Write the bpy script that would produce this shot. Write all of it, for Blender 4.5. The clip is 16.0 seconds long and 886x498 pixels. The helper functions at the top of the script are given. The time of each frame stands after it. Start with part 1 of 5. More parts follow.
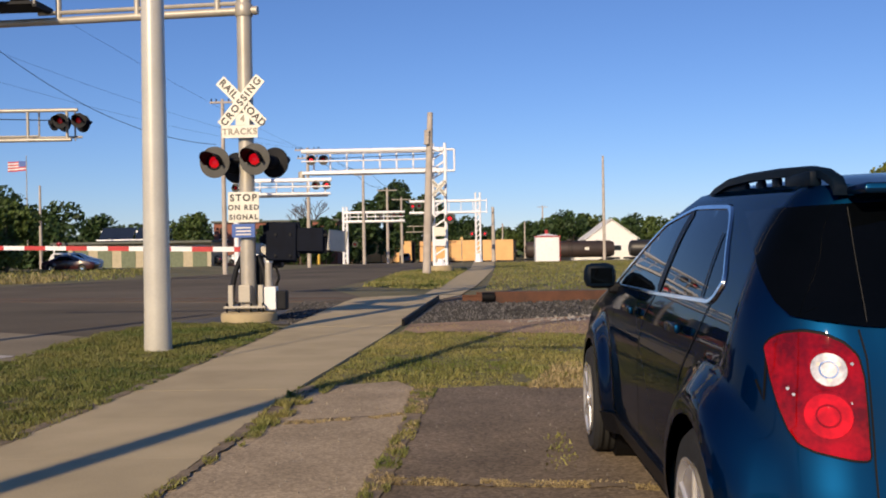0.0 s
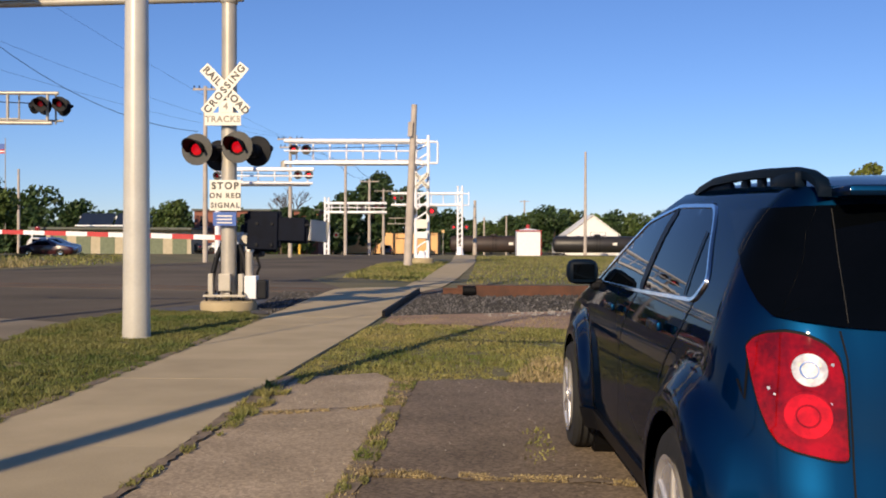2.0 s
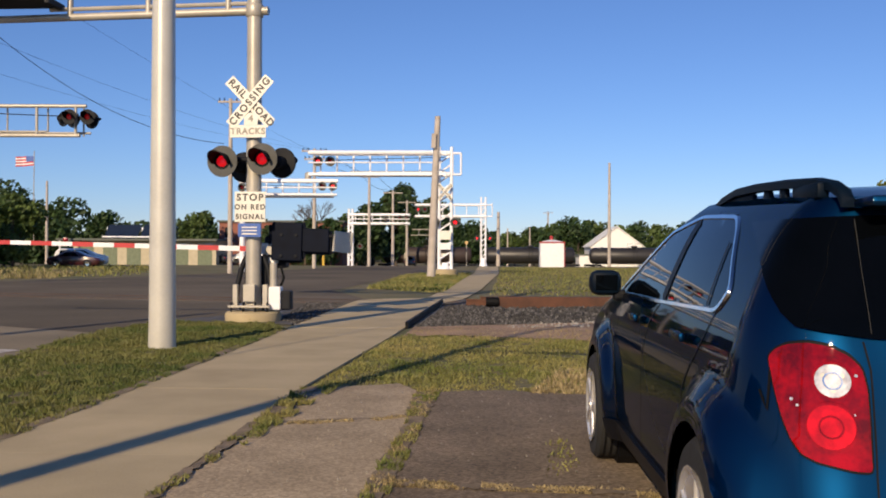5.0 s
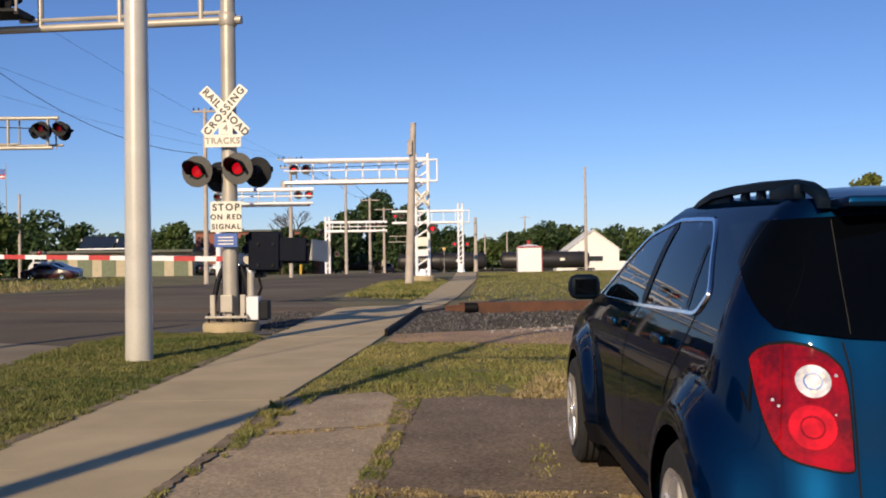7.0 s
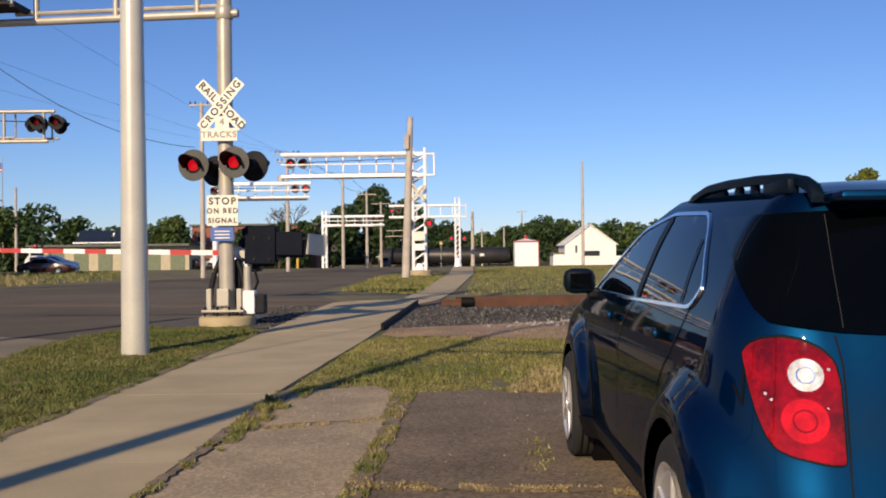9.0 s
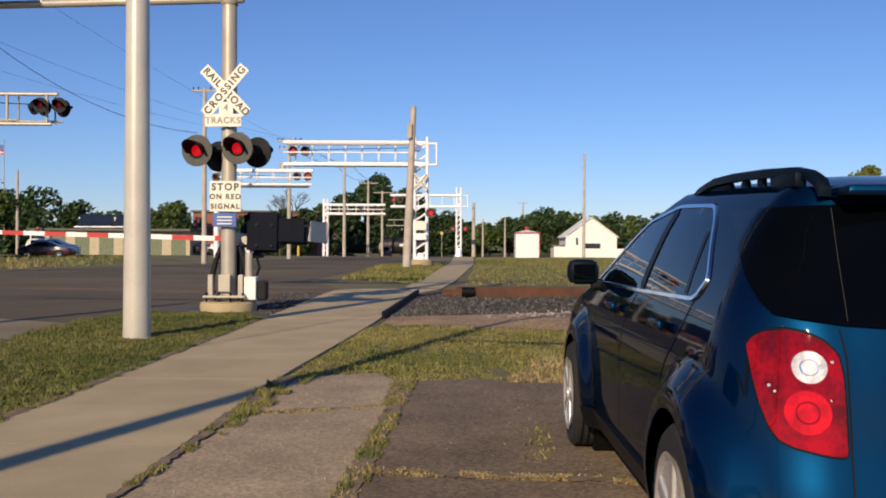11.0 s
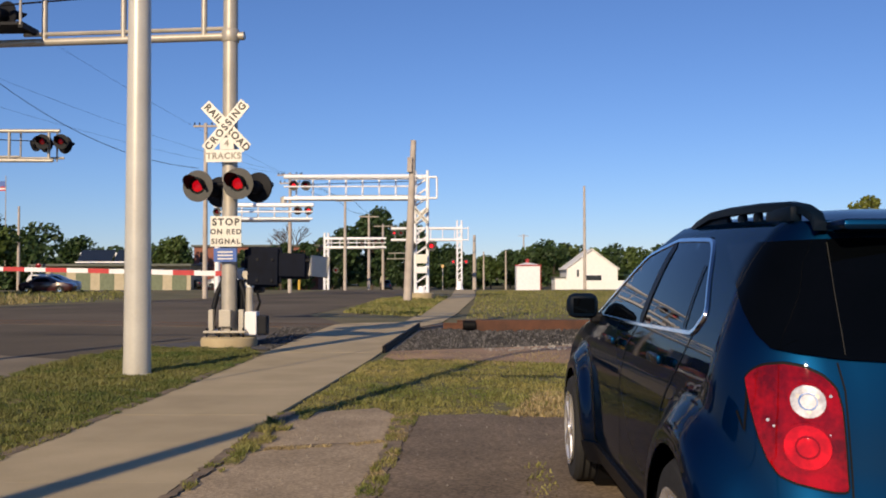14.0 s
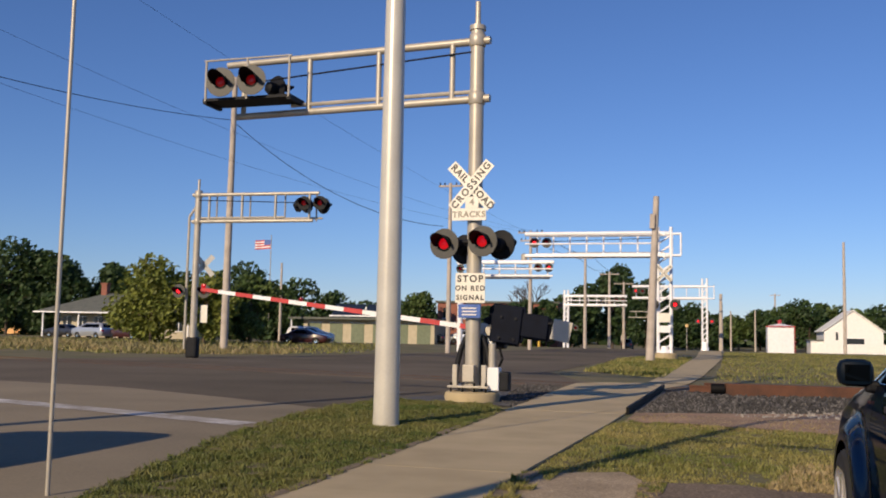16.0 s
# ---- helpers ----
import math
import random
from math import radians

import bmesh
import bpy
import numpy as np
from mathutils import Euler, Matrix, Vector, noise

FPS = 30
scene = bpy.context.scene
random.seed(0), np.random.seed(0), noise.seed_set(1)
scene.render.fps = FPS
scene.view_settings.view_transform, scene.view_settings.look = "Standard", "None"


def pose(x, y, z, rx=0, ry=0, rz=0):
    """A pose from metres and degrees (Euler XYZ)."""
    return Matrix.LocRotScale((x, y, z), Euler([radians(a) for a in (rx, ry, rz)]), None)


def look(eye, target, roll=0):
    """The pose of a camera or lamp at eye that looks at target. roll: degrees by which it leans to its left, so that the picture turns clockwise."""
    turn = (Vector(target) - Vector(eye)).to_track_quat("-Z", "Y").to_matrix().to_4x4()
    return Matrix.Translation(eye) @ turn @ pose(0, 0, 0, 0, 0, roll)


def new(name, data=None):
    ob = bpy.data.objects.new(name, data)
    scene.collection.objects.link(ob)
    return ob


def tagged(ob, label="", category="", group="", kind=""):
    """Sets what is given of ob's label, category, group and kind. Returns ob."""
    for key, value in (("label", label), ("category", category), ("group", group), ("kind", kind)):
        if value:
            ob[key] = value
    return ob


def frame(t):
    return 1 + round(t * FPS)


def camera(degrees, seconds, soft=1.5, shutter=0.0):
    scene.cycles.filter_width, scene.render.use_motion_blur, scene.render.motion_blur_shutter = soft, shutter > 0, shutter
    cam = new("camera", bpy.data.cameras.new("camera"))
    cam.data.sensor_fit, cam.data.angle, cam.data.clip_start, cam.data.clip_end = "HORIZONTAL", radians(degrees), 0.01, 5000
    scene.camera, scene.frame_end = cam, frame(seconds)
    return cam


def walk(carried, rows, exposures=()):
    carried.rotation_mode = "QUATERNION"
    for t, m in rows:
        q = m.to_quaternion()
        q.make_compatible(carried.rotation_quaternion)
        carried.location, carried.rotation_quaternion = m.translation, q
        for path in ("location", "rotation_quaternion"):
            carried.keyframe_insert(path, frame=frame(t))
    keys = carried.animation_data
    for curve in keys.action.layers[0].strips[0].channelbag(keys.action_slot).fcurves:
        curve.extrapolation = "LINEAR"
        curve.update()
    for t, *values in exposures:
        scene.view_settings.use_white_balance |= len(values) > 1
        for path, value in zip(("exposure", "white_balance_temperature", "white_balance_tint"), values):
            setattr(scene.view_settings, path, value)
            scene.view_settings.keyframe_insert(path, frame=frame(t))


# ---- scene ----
cam = camera(50.5, 16.0, soft=1.9)
PATH = [
    (0, (0.170, 0.021, 1.377), (0.095, 2.019, 1.378), -1.00),
    (0.5, (0.171, 0.023, 1.378), (0.131, 2.022, 1.368), -0.20),
    (1, (0.166, 0.003, 1.375), (0.157, 2.003, 1.359), 0.30),
    (1.5, (0.161, 0.023, 1.380), (0.204, 2.022, 1.347), -0.10),
    (2, (0.157, 0.032, 1.379), (0.122, 2.032, 1.364), 0.20),
    (2.5, (0.164, 0.019, 1.377), (0.114, 2.018, 1.352), 0.40),
    (3, (0.174, 0.015, 1.381), (0.191, 2.015, 1.372), 0.60),
    (3.5, (0.171, 0.004, 1.382), (0.116, 2.003, 1.416), 0.40),
    (4, (0.171, 0.006, 1.380), (0.122, 2.006, 1.385), 0.50),
    (4.2, (0.171, 0.005, 1.376), (0.072, 2.003, 1.378), 0.60),
    (6.3, (0.141, 0.004, 1.378), (0.097, 2.003, 1.401), -0.30),
    (6.5, (0.147, 0.006, 1.379), (0.111, 2.005, 1.393), -0.10),
    (7, (0.153, 0.014, 1.381), (0.116, 2.014, 1.403), -0.80),
    (7.5, (0.151, 0.020, 1.378), (0.159, 2.020, 1.348), -0.40),
    (8, (0.158, 0.019, 1.373), (0.125, 2.019, 1.360), -0.30),
    (8.5, (0.164, 0.019, 1.380), (0.130, 2.019, 1.390), -0.80),
    (10.8, (0.144, -0.013, 1.360), (0.123, 1.987, 1.370), 0.40),
    (11, (0.139, -0.005, 1.368), (0.107, 1.995, 1.357), 0.30),
    (11.5, (0.147, -0.018, 1.374), (0.130, 1.982, 1.395), 0.70),
    (12, (0.151, -0.021, 1.377), (0.146, 1.979, 1.404), 0.90),
    (12.5, (0.149, -0.020, 1.378), (0.141, 1.980, 1.419), 0.90),
    (13, (0.153, -0.018, 1.374), (0.151, 1.982, 1.403), 0.30),
    (13.5, (0.152, -0.014, 1.380), (0.130, 1.985, 1.444), -0.10),
    (14, (0.149, -0.020, 1.380), (0.115, 1.979, 1.439), -0.10),
    (14.5, (0.146, -0.015, 1.379), (0.062, 1.983, 1.428), -0.50),
    (14.6, (0.142, -0.016, 1.380), (0.034, 1.979, 1.434), -0.47),
    (14.7, (0.136, -0.018, 1.380), (-0.014, 1.972, 1.442), -0.41),
    (14.8, (0.126, -0.018, 1.382), (-0.095, 1.961, 1.458), -0.29),
    (14.9, (0.114, -0.020, 1.383), (-0.184, 1.949, 1.474), -0.16),
    (15, (0.100, -0.022, 1.386), (-0.290, 1.936, 1.495), 0.00),
    (15.2, (0.096, -0.013, 1.387), (-0.384, 1.921, 1.523), 0.63),
    (15.5, (0.089, 0.023, 1.384), (-0.437, 1.947, 1.535), 1.00),
    (16, (0.086, 0.026, 1.385), (-0.448, 1.945, 1.561), 1.10),
]
walk(cam, [(t, look(eye, target, roll)) for t, eye, target, roll in PATH],
     exposures=[(t, e, k, 24) for t, e, k in ((0, -0.03, 5750), (0.5, -0.08, 5750), (1.2, 0.08, 5750), (2.5, 0.1, 5750), (3.5, 0.12, 5750), (4.0, 0.0, 5750), (6.5, -0.03, 5750), (8.0, 0.08, 5750),
                                              (8.5, 0.06, 5750), (11, -0.03, 5750), (12.5, 0.0, 5750), (13.5, -0.13, 5750), (14.4, -0.05, 5750), (15.0, -0.18, 5700), (16, -0.15, 5700))])

# ---- light ----
SUN_AZ, SUN_EL = 18.0, 24.0      # shadows fall 17 degrees right of +y
world = bpy.data.worlds.new("world")
scene.world = world
world.use_nodes = True
wn = world.node_tree.nodes
sky = wn.new("ShaderNodeTexSky")
sky.sky_type, sky.sun_disc = "NISHITA", False
sky.sun_elevation, sky.sun_rotation = radians(SUN_EL), radians(180 + SUN_AZ)
sky.air_density, sky.dust_density, sky.ozone_density = 1.0, 0.0, 6.0
wn["Background"].inputs["Strength"].default_value = 0.091
world.node_tree.links.new(sky.outputs[0], wn["Background"].inputs["Color"])
sun = new("sun", bpy.data.lights.new("sun", "SUN"))
sun.data.energy, sun.data.angle, sun.data.color = 5.0, radians(0.55), (1.0, 0.78, 0.41)
_d = Vector((math.sin(radians(SUN_AZ)), math.cos(radians(SUN_AZ)), -math.tan(radians(SUN_EL))))
sun.rotation_mode = "QUATERNION"
sun.rotation_quaternion = _d.to_track_quat("-Z", "Y")


# ---- materials ----
MATS = {}


def mat(name, c1, c2=None, scale=6.0, rough=0.7, metal=0.0, bump=0.0, fine=60.0, coat=0.0, emit=None, power=0.0, per_object=0.0, spec=0.5, speck=0.0):
    """A surface of two colours mixed by coarse and fine noise, with fine relief."""
    if name in MATS:
        return MATS[name]
    m = bpy.data.materials.new(name)
    m.use_nodes = True
    nt = m.node_tree
    b = nt.nodes["Principled BSDF"]
    c2 = c2 or tuple(v * 0.72 for v in c1)
    tc = nt.nodes.new("ShaderNodeTexCoord")
    n1, n2 = nt.nodes.new("ShaderNodeTexNoise"), nt.nodes.new("ShaderNodeTexNoise")
    n1.inputs["Scale"].default_value, n1.inputs["Detail"].default_value = scale, 6
    n2.inputs["Scale"].default_value, n2.inputs["Detail"].default_value = fine, 3
    for n in (n1, n2):
        nt.links.new(tc.outputs["Object"], n.inputs["Vector"])
    add = nt.nodes.new("ShaderNodeMath")
    add.operation = "MULTIPLY_ADD"
    nt.links.new(n2.outputs[0], add.inputs[0])
    add.inputs[1].default_value = 0.45
    nt.links.new(n1.outputs[0], add.inputs[2])
    ramp = nt.nodes.new("ShaderNodeMapRange")
    ramp.inputs[1].default_value, ramp.inputs[2].default_value = 0.5, 0.95
    nt.links.new(add.outputs[0], ramp.inputs[0])
    mix = nt.nodes.new("ShaderNodeMix")
    mix.data_type = "RGBA"
    mix.inputs[6].default_value, mix.inputs[7].default_value = (*c1, 1), (*c2, 1)
    nt.links.new(ramp.outputs[0], mix.inputs[0])
    out = mix.outputs[2]
    if speck:
        n3, r3, m3 = nt.nodes.new("ShaderNodeTexVoronoi"), nt.nodes.new("ShaderNodeMapRange"), nt.nodes.new("ShaderNodeHueSaturation")
        n3.inputs["Scale"].default_value = 55
        nt.links.new(tc.outputs["Object"], n3.inputs["Vector"])
        sep = nt.nodes.new("ShaderNodeSeparateColor")
        nt.links.new(n3.outputs["Color"], sep.inputs[0])
        r3.inputs[3].default_value, r3.inputs[4].default_value = 1 - speck, 1 + speck
        nt.links.new(sep.outputs[0], r3.inputs[0])
        nt.links.new(r3.outputs[0], m3.inputs["Value"])
        nt.links.new(out, m3.inputs["Color"])
        out = m3.outputs[0]
    if per_object:
        info, hsv = nt.nodes.new("ShaderNodeObjectInfo"), nt.nodes.new("ShaderNodeHueSaturation")
        mr = nt.nodes.new("ShaderNodeMapRange")
        mr.inputs[3].default_value, mr.inputs[4].default_value = 1 - per_object, 1 + per_object
        nt.links.new(info.outputs["Random"], mr.inputs[0])
        nt.links.new(mr.outputs[0], hsv.inputs["Value"])
        nt.links.new(out, hsv.inputs["Color"])
        out = hsv.outputs[0]
    nt.links.new(out, b.inputs["Base Color"])
    b.inputs["Roughness"].default_value, b.inputs["Metallic"].default_value = rough, metal
    b.inputs["Coat Weight"].default_value, b.inputs["Coat Roughness"].default_value = coat, 0.03
    b.inputs["Specular IOR Level"].default_value = spec
    if bump:
        bp = nt.nodes.new("ShaderNodeBump")
        bp.inputs["Strength"].default_value, bp.inputs["Distance"].default_value = bump, 0.02
        nt.links.new(add.outputs[0], bp.inputs["Height"])
        nt.links.new(bp.outputs[0], b.inputs["Normal"])
    if emit:
        b.inputs["Emission Color"].default_value, b.inputs["Emission Strength"].default_value = (*emit, 1), power
    MATS[name] = m
    return m


def leaf_mat(name, c1, c2):
    """Leaves: each clump of its own shade, some light coming through."""
    if name in MATS:
        return MATS[name]
    m = mat(name, c1, c2, scale=0.5, rough=0.6, fine=4)
    nt = m.node_tree
    b = nt.nodes["Principled BSDF"]
    mix = b.inputs["Base Color"].links[0].from_node
    geo, hsv, mr = nt.nodes.new("ShaderNodeNewGeometry"), nt.nodes.new("ShaderNodeHueSaturation"), nt.nodes.new("ShaderNodeMapRange")
    mr.inputs[3].default_value, mr.inputs[4].default_value = 0.6, 1.4
    nt.links.new(geo.outputs["Random Per Island"], mr.inputs[0])
    nt.links.new(mr.outputs[0], hsv.inputs["Value"])
    nt.links.new(mix.outputs[2], hsv.inputs["Color"])
    nt.links.new(hsv.outputs[0], b.inputs["Base Color"])
    tr, ms = nt.nodes.new("ShaderNodeBsdfTranslucent"), nt.nodes.new("ShaderNodeMixShader")
    nt.links.new(hsv.outputs[0], tr.inputs["Color"])
    ms.inputs[0].default_value = 0.3
    nt.links.new(b.outputs[0], ms.inputs[1])
    nt.links.new(tr.outputs[0], ms.inputs[2])
    nt.links.new(ms.outputs[0], nt.nodes["Material Output"].inputs[0])
    return m


M_grass = mat("grass_ground", (0.085, 0.095, 0.03), (0.20, 0.155, 0.075), scale=0.35, rough=0.95, bump=0.6, fine=14)
M_blade = leaf_mat("grass_blade", (0.108, 0.148, 0.022), (0.36, 0.305, 0.10))
M_blade_verge = leaf_mat("verge_blade", (0.072, 0.118, 0.017), (0.24, 0.22, 0.065))
M_dry = leaf_mat("dry_blade", (0.32, 0.25, 0.11), (0.42, 0.33, 0.17))
M_dirt = mat("bare_dirt", (0.42, 0.275, 0.16), (0.19, 0.13, 0.08), scale=1.1, rough=0.95, bump=0.5, fine=25)
M_soil = mat("joint_soil", (0.27, 0.205, 0.13), (0.13, 0.10, 0.065), scale=9, rough=0.95, bump=0.6, fine=60)
M_concrete = mat("pavement_concrete", (0.50, 0.405, 0.238), (0.385, 0.31, 0.178), scale=1.3, rough=0.9, bump=0.15, fine=70, per_object=0.04)
M_roadconc = mat("road_concrete", (0.33, 0.28, 0.20), (0.20, 0.172, 0.127), scale=0.25, rough=1.0, bump=0.15, fine=40, spec=0.06)
M_asphalt = mat("road_asphalt", (0.19, 0.162, 0.125), (0.098, 0.086, 0.068), scale=0.16, rough=1.0, bump=0.2, fine=30, spec=0.05)
M_lot_new = mat("lot_dark_asphalt", (0.235, 0.18, 0.122), (0.135, 0.104, 0.070), scale=1.3, rough=0.92, bump=0.3, fine=45, speck=0.36, spec=0.25)
M_lot_old = mat("lot_worn_asphalt", (0.46, 0.36, 0.235), (0.30, 0.235, 0.15), scale=1.4, rough=0.92, bump=0.3, fine=45, speck=0.26, spec=0.25)
M_gravel = mat("ballast_stone", (0.042, 0.041, 0.042), (0.11, 0.103, 0.095), scale=3, rough=0.9, fine=12, per_object=0.2)
M_stone = mat("loose_ballast_stone", (0.05, 0.048, 0.05), (0.09, 0.085, 0.08), scale=3, rough=0.9, fine=12)


def vary_islands(m, low, high):
    """Each loose piece of a joined mesh gets its own shade."""
    nt = m.node_tree
    b = nt.nodes["Principled BSDF"]
    src = b.inputs["Base Color"].links[0].from_socket
    geo, hsv, mr, pw = nt.nodes.new("ShaderNodeNewGeometry"), nt.nodes.new("ShaderNodeHueSaturation"), nt.nodes.new("ShaderNodeMapRange"), nt.nodes.new("ShaderNodeMath")
    pw.operation, pw.inputs[1].default_value = "POWER", 3.5
    nt.links.new(geo.outputs["Random Per Island"], pw.inputs[0])
    nt.links.new(pw.outputs[0], mr.inputs[0])
    mr.inputs[3].default_value, mr.inputs[4].default_value = low, high
    nt.links.new(mr.outputs[0], hsv.inputs["Value"])
    nt.links.new(src, hsv.inputs["Color"])
    nt.links.new(hsv.outputs[0], b.inputs["Base Color"])


vary_islands(M_stone, 0.45, 2.3)
M_galv = mat("galvanised_steel", (0.50, 0.46, 0.39), (0.40, 0.37, 0.31), scale=3, rough=0.42, metal=0.25, fine=30)
M_pole = mat("painted_steel_pole", (0.62, 0.595, 0.52), (0.53, 0.505, 0.44), scale=2.2, rough=0.33, metal=0.15, fine=30)
M_silver = mat("silver_painted_steel", (0.92, 0.92, 0.95), (0.85, 0.85, 0.88), scale=2, rough=0.4, metal=0.1, fine=20)
M_dark = mat("dark_steel", (0.013, 0.014, 0.018), (0.008, 0.009, 0.012), scale=5, rough=0.6, spec=0.2)
M_black = mat("matt_black", (0.007, 0.007, 0.008), (0.005, 0.005, 0.006), scale=5, rough=0.6, spec=0.12)
M_white = mat("white_paint", (0.84, 0.85, 0.87), (0.76, 0.77, 0.79), scale=4, rough=0.5)
M_sign = mat("white_sign_sheet", (0.80, 0.78, 0.70), (0.72, 0.69, 0.60), scale=5, rough=0.4)
M_ink = mat("black_sign_ink", (0.035, 0.033, 0.03), (0.05, 0.045, 0.04), scale=8, rough=0.5)
# paler ink: the track sign's overexposure is put into its lettering colour
M_overlit_ink = mat("overlit_sign_ink", (0.24, 0.22, 0.18), (0.34, 0.31, 0.25), scale=8, rough=0.5)
M_blue = mat("blue_sign_sheet", (0.05, 0.13, 0.45), (0.04, 0.10, 0.36), scale=8, rough=0.4)
M_red = mat("red_reflective_tape", (0.55, 0.03, 0.03), (0.42, 0.025, 0.025), scale=8, rough=0.4)
M_lamp = mat("lit_red_lens", (0.22, 0.004, 0.004), (0.15, 0.003, 0.003), scale=20, rough=0.25, emit=(1.0, 0.006, 0.01), power=0.55)
M_lamp_dim = mat("dim_red_lens", (0.16, 0.008, 0.008), (0.12, 0.006, 0.006), rough=0.2, emit=(1.0, 0.01, 0.012), power=0.10)
M_wood = mat("weathered_pole_wood", (0.53, 0.47, 0.41), (0.38, 0.33, 0.285), scale=2, rough=0.9, bump=0.4, fine=25)
M_rust = mat("rusty_rail_steel", (0.115, 0.046, 0.023), (0.065, 0.03, 0.018), scale=3, rough=0.85, bump=0.3, fine=30)
M_tie = mat("timber_tie", (0.085, 0.055, 0.038), (0.05, 0.036, 0.026), scale=3, rough=0.95, bump=0.5, fine=25)
M_bark = mat("tree_bark", (0.12, 0.09, 0.065), (0.07, 0.055, 0.04), scale=3, rough=0.95)
M_leaf_dark = leaf_mat("leaf_dark", (0.030, 0.068, 0.020), (0.060, 0.098, 0.026))
M_leaf_mid = leaf_mat("leaf_mid", (0.060, 0.108, 0.023), (0.105, 0.145, 0.032))
M_leaf_light = leaf_mat("leaf_light", (0.145, 0.185, 0.028), (0.225, 0.24, 0.04))


# ---- helpers for meshes ----
def part(name, bm, material, parent=None, label="", smooth=False):
    me = bpy.data.meshes.new(name)
    bm.to_mesh(me)
    bm.free()
    me.materials.append(material)
    if smooth:
        for p in me.polygons:
            p.use_smooth = True
        me.set_sharp_from_angle(angle=radians(38))
    ob = new(name, me)
    if parent is not None:
        ob.parent = parent
    if label:
        tagged(ob, label)
    return ob


def thing(name, label, category, m=None, group=""):
    e = new(name)
    e.empty_display_size = 0.3
    if m is not None:
        e.matrix_basis = m
    return tagged(e, label, category, group)


def box(bm, x0, y0, z0, x1, y1, z1, m=None, bevel=0.0):
    r = bmesh.ops.create_cube(bm, size=1.0, matrix=Matrix.LocRotScale(((x0 + x1) / 2, (y0 + y1) / 2, (z0 + z1) / 2), None, (abs(x1 - x0), abs(y1 - y0), abs(z1 - z0))))
    vs = r["verts"]
    if bevel:
        es = list({e for v in vs for e in v.link_edges})
        got = bmesh.ops.bevel(bm, geom=es, offset=bevel, segments=2, affect="EDGES", profile=0.5)
        vs = list({v for f in got["faces"] for v in f.verts} | {v for v in vs if v.is_valid})
    if m is not None:
        bmesh.ops.transform(bm, matrix=m, verts=vs)
    return bm


def rod(bm, p, q, r, r2=None, n=12):
    p, q = Vector(p), Vector(q)
    d = q - p
    m = Matrix.Translation((p + q) / 2) @ d.to_track_quat("Z", "Y").to_matrix().to_4x4()
    bmesh.ops.create_cone(bm, cap_ends=True, segments=n, radius1=r, radius2=r if r2 is None else r2, depth=d.length, matrix=m)
    return bm


def B():
    return bmesh.new()


def boxes(*args, bevel=0.0):
    bm = B()
    for a in args:
        box(bm, *a, bevel=bevel)
    return bm


def rods(*args, n=12):
    bm = B()
    for a in args:
        rod(bm, *a, n=n)
    return bm


def lathe(profile, n=32, axis="X"):
    """Turns (radius, along) pairs round an axis."""
    bm = B()
    rings = []
    for r, a in profile:
        ring = []
        for i in range(n):
            t = 2 * math.pi * i / n
            c, s = r * math.cos(t), r * math.sin(t)
            ring.append(bm.verts.new((a, c, s) if axis == "X" else (c, a, s) if axis == "Y" else (c, s, a)))
        rings.append(ring)
    for u, v in zip(rings, rings[1:]):
        for i in range(n):
            bm.faces.new((u[i], u[(i + 1) % n], v[(i + 1) % n], v[i]))
    bm.faces.new(rings[0])
    bm.faces.new(rings[-1])
    bmesh.ops.recalc_face_normals(bm, faces=bm.faces)
    return bm


def sheet(name, outline, z, material, label, category, thick=0.0, kind="structure"):
    """A flat slab of ground with an outline in plan."""
    bm = B()
    f = bm.faces.new([bm.verts.new((x, y, z)) for x, y in outline])
    if f.normal.z < 0:
        f.normal_flip()
    f.normal_update()
    if f.normal.z < 0:
        f.normal_flip()
    if thick:
        r = bmesh.ops.extrude_face_region(bm, geom=[f])
        bmesh.ops.translate(bm, vec=(0, 0, -thick), verts=[v for v in r["geom"] if isinstance(v, bmesh.types.BMVert)])
        bmesh.ops.recalc_face_normals(bm, faces=bm.faces)
    bmesh.ops.triangulate(bm, faces=[f for f in bm.faces if len(f.verts) > 4])
    return tagged(part(name, bm, material), label, category, kind=kind)


def ground_z(y):
    """The land dips gently past the second crossing."""
    return -1.3 * min(1.0, max(0.0, (y - 100) / 80))


def lettering(body, size, parent, m, material, name="letter", space=1.15):
    """Built-in font, turned into flat meshes, one for each letter."""
    cu = bpy.data.curves.new("text", "FONT")
    cu.body, cu.size, cu.align_x, cu.align_y = body, size, "CENTER", "CENTER"
    cu.extrude, cu.offset, cu.space_character = 0.002, size * 0.034, space
    tmp = new("text_source", cu)
    me = bpy.data.meshes.new_from_object(tmp.evaluated_get(bpy.context.evaluated_depsgraph_get()))
    bpy.data.objects.remove(tmp)
    bpy.data.curves.remove(cu)
    bm = B()
    bm.from_mesh(me)
    bpy.data.meshes.remove(me)
    bmesh.ops.remove_doubles(bm, verts=bm.verts, dist=1e-6)
    left = set(bm.verts)
    while left:
        todo, island = [left.pop()], []
        while todo:
            v = todo.pop()
            island.append(v)
            for e in v.link_edges:
                w = e.other_vert(v)
                if w in left:
                    left.discard(w)
                    todo.append(w)
        one, twin = B(), {}
        for v in island:
            twin[v] = one.verts.new(v.co)
        for f in {f for v in island for f in v.link_faces}:
            one.faces.new([twin[v] for v in f.verts])
        part(name, one, material, parent).matrix_basis = m
    bm.free()


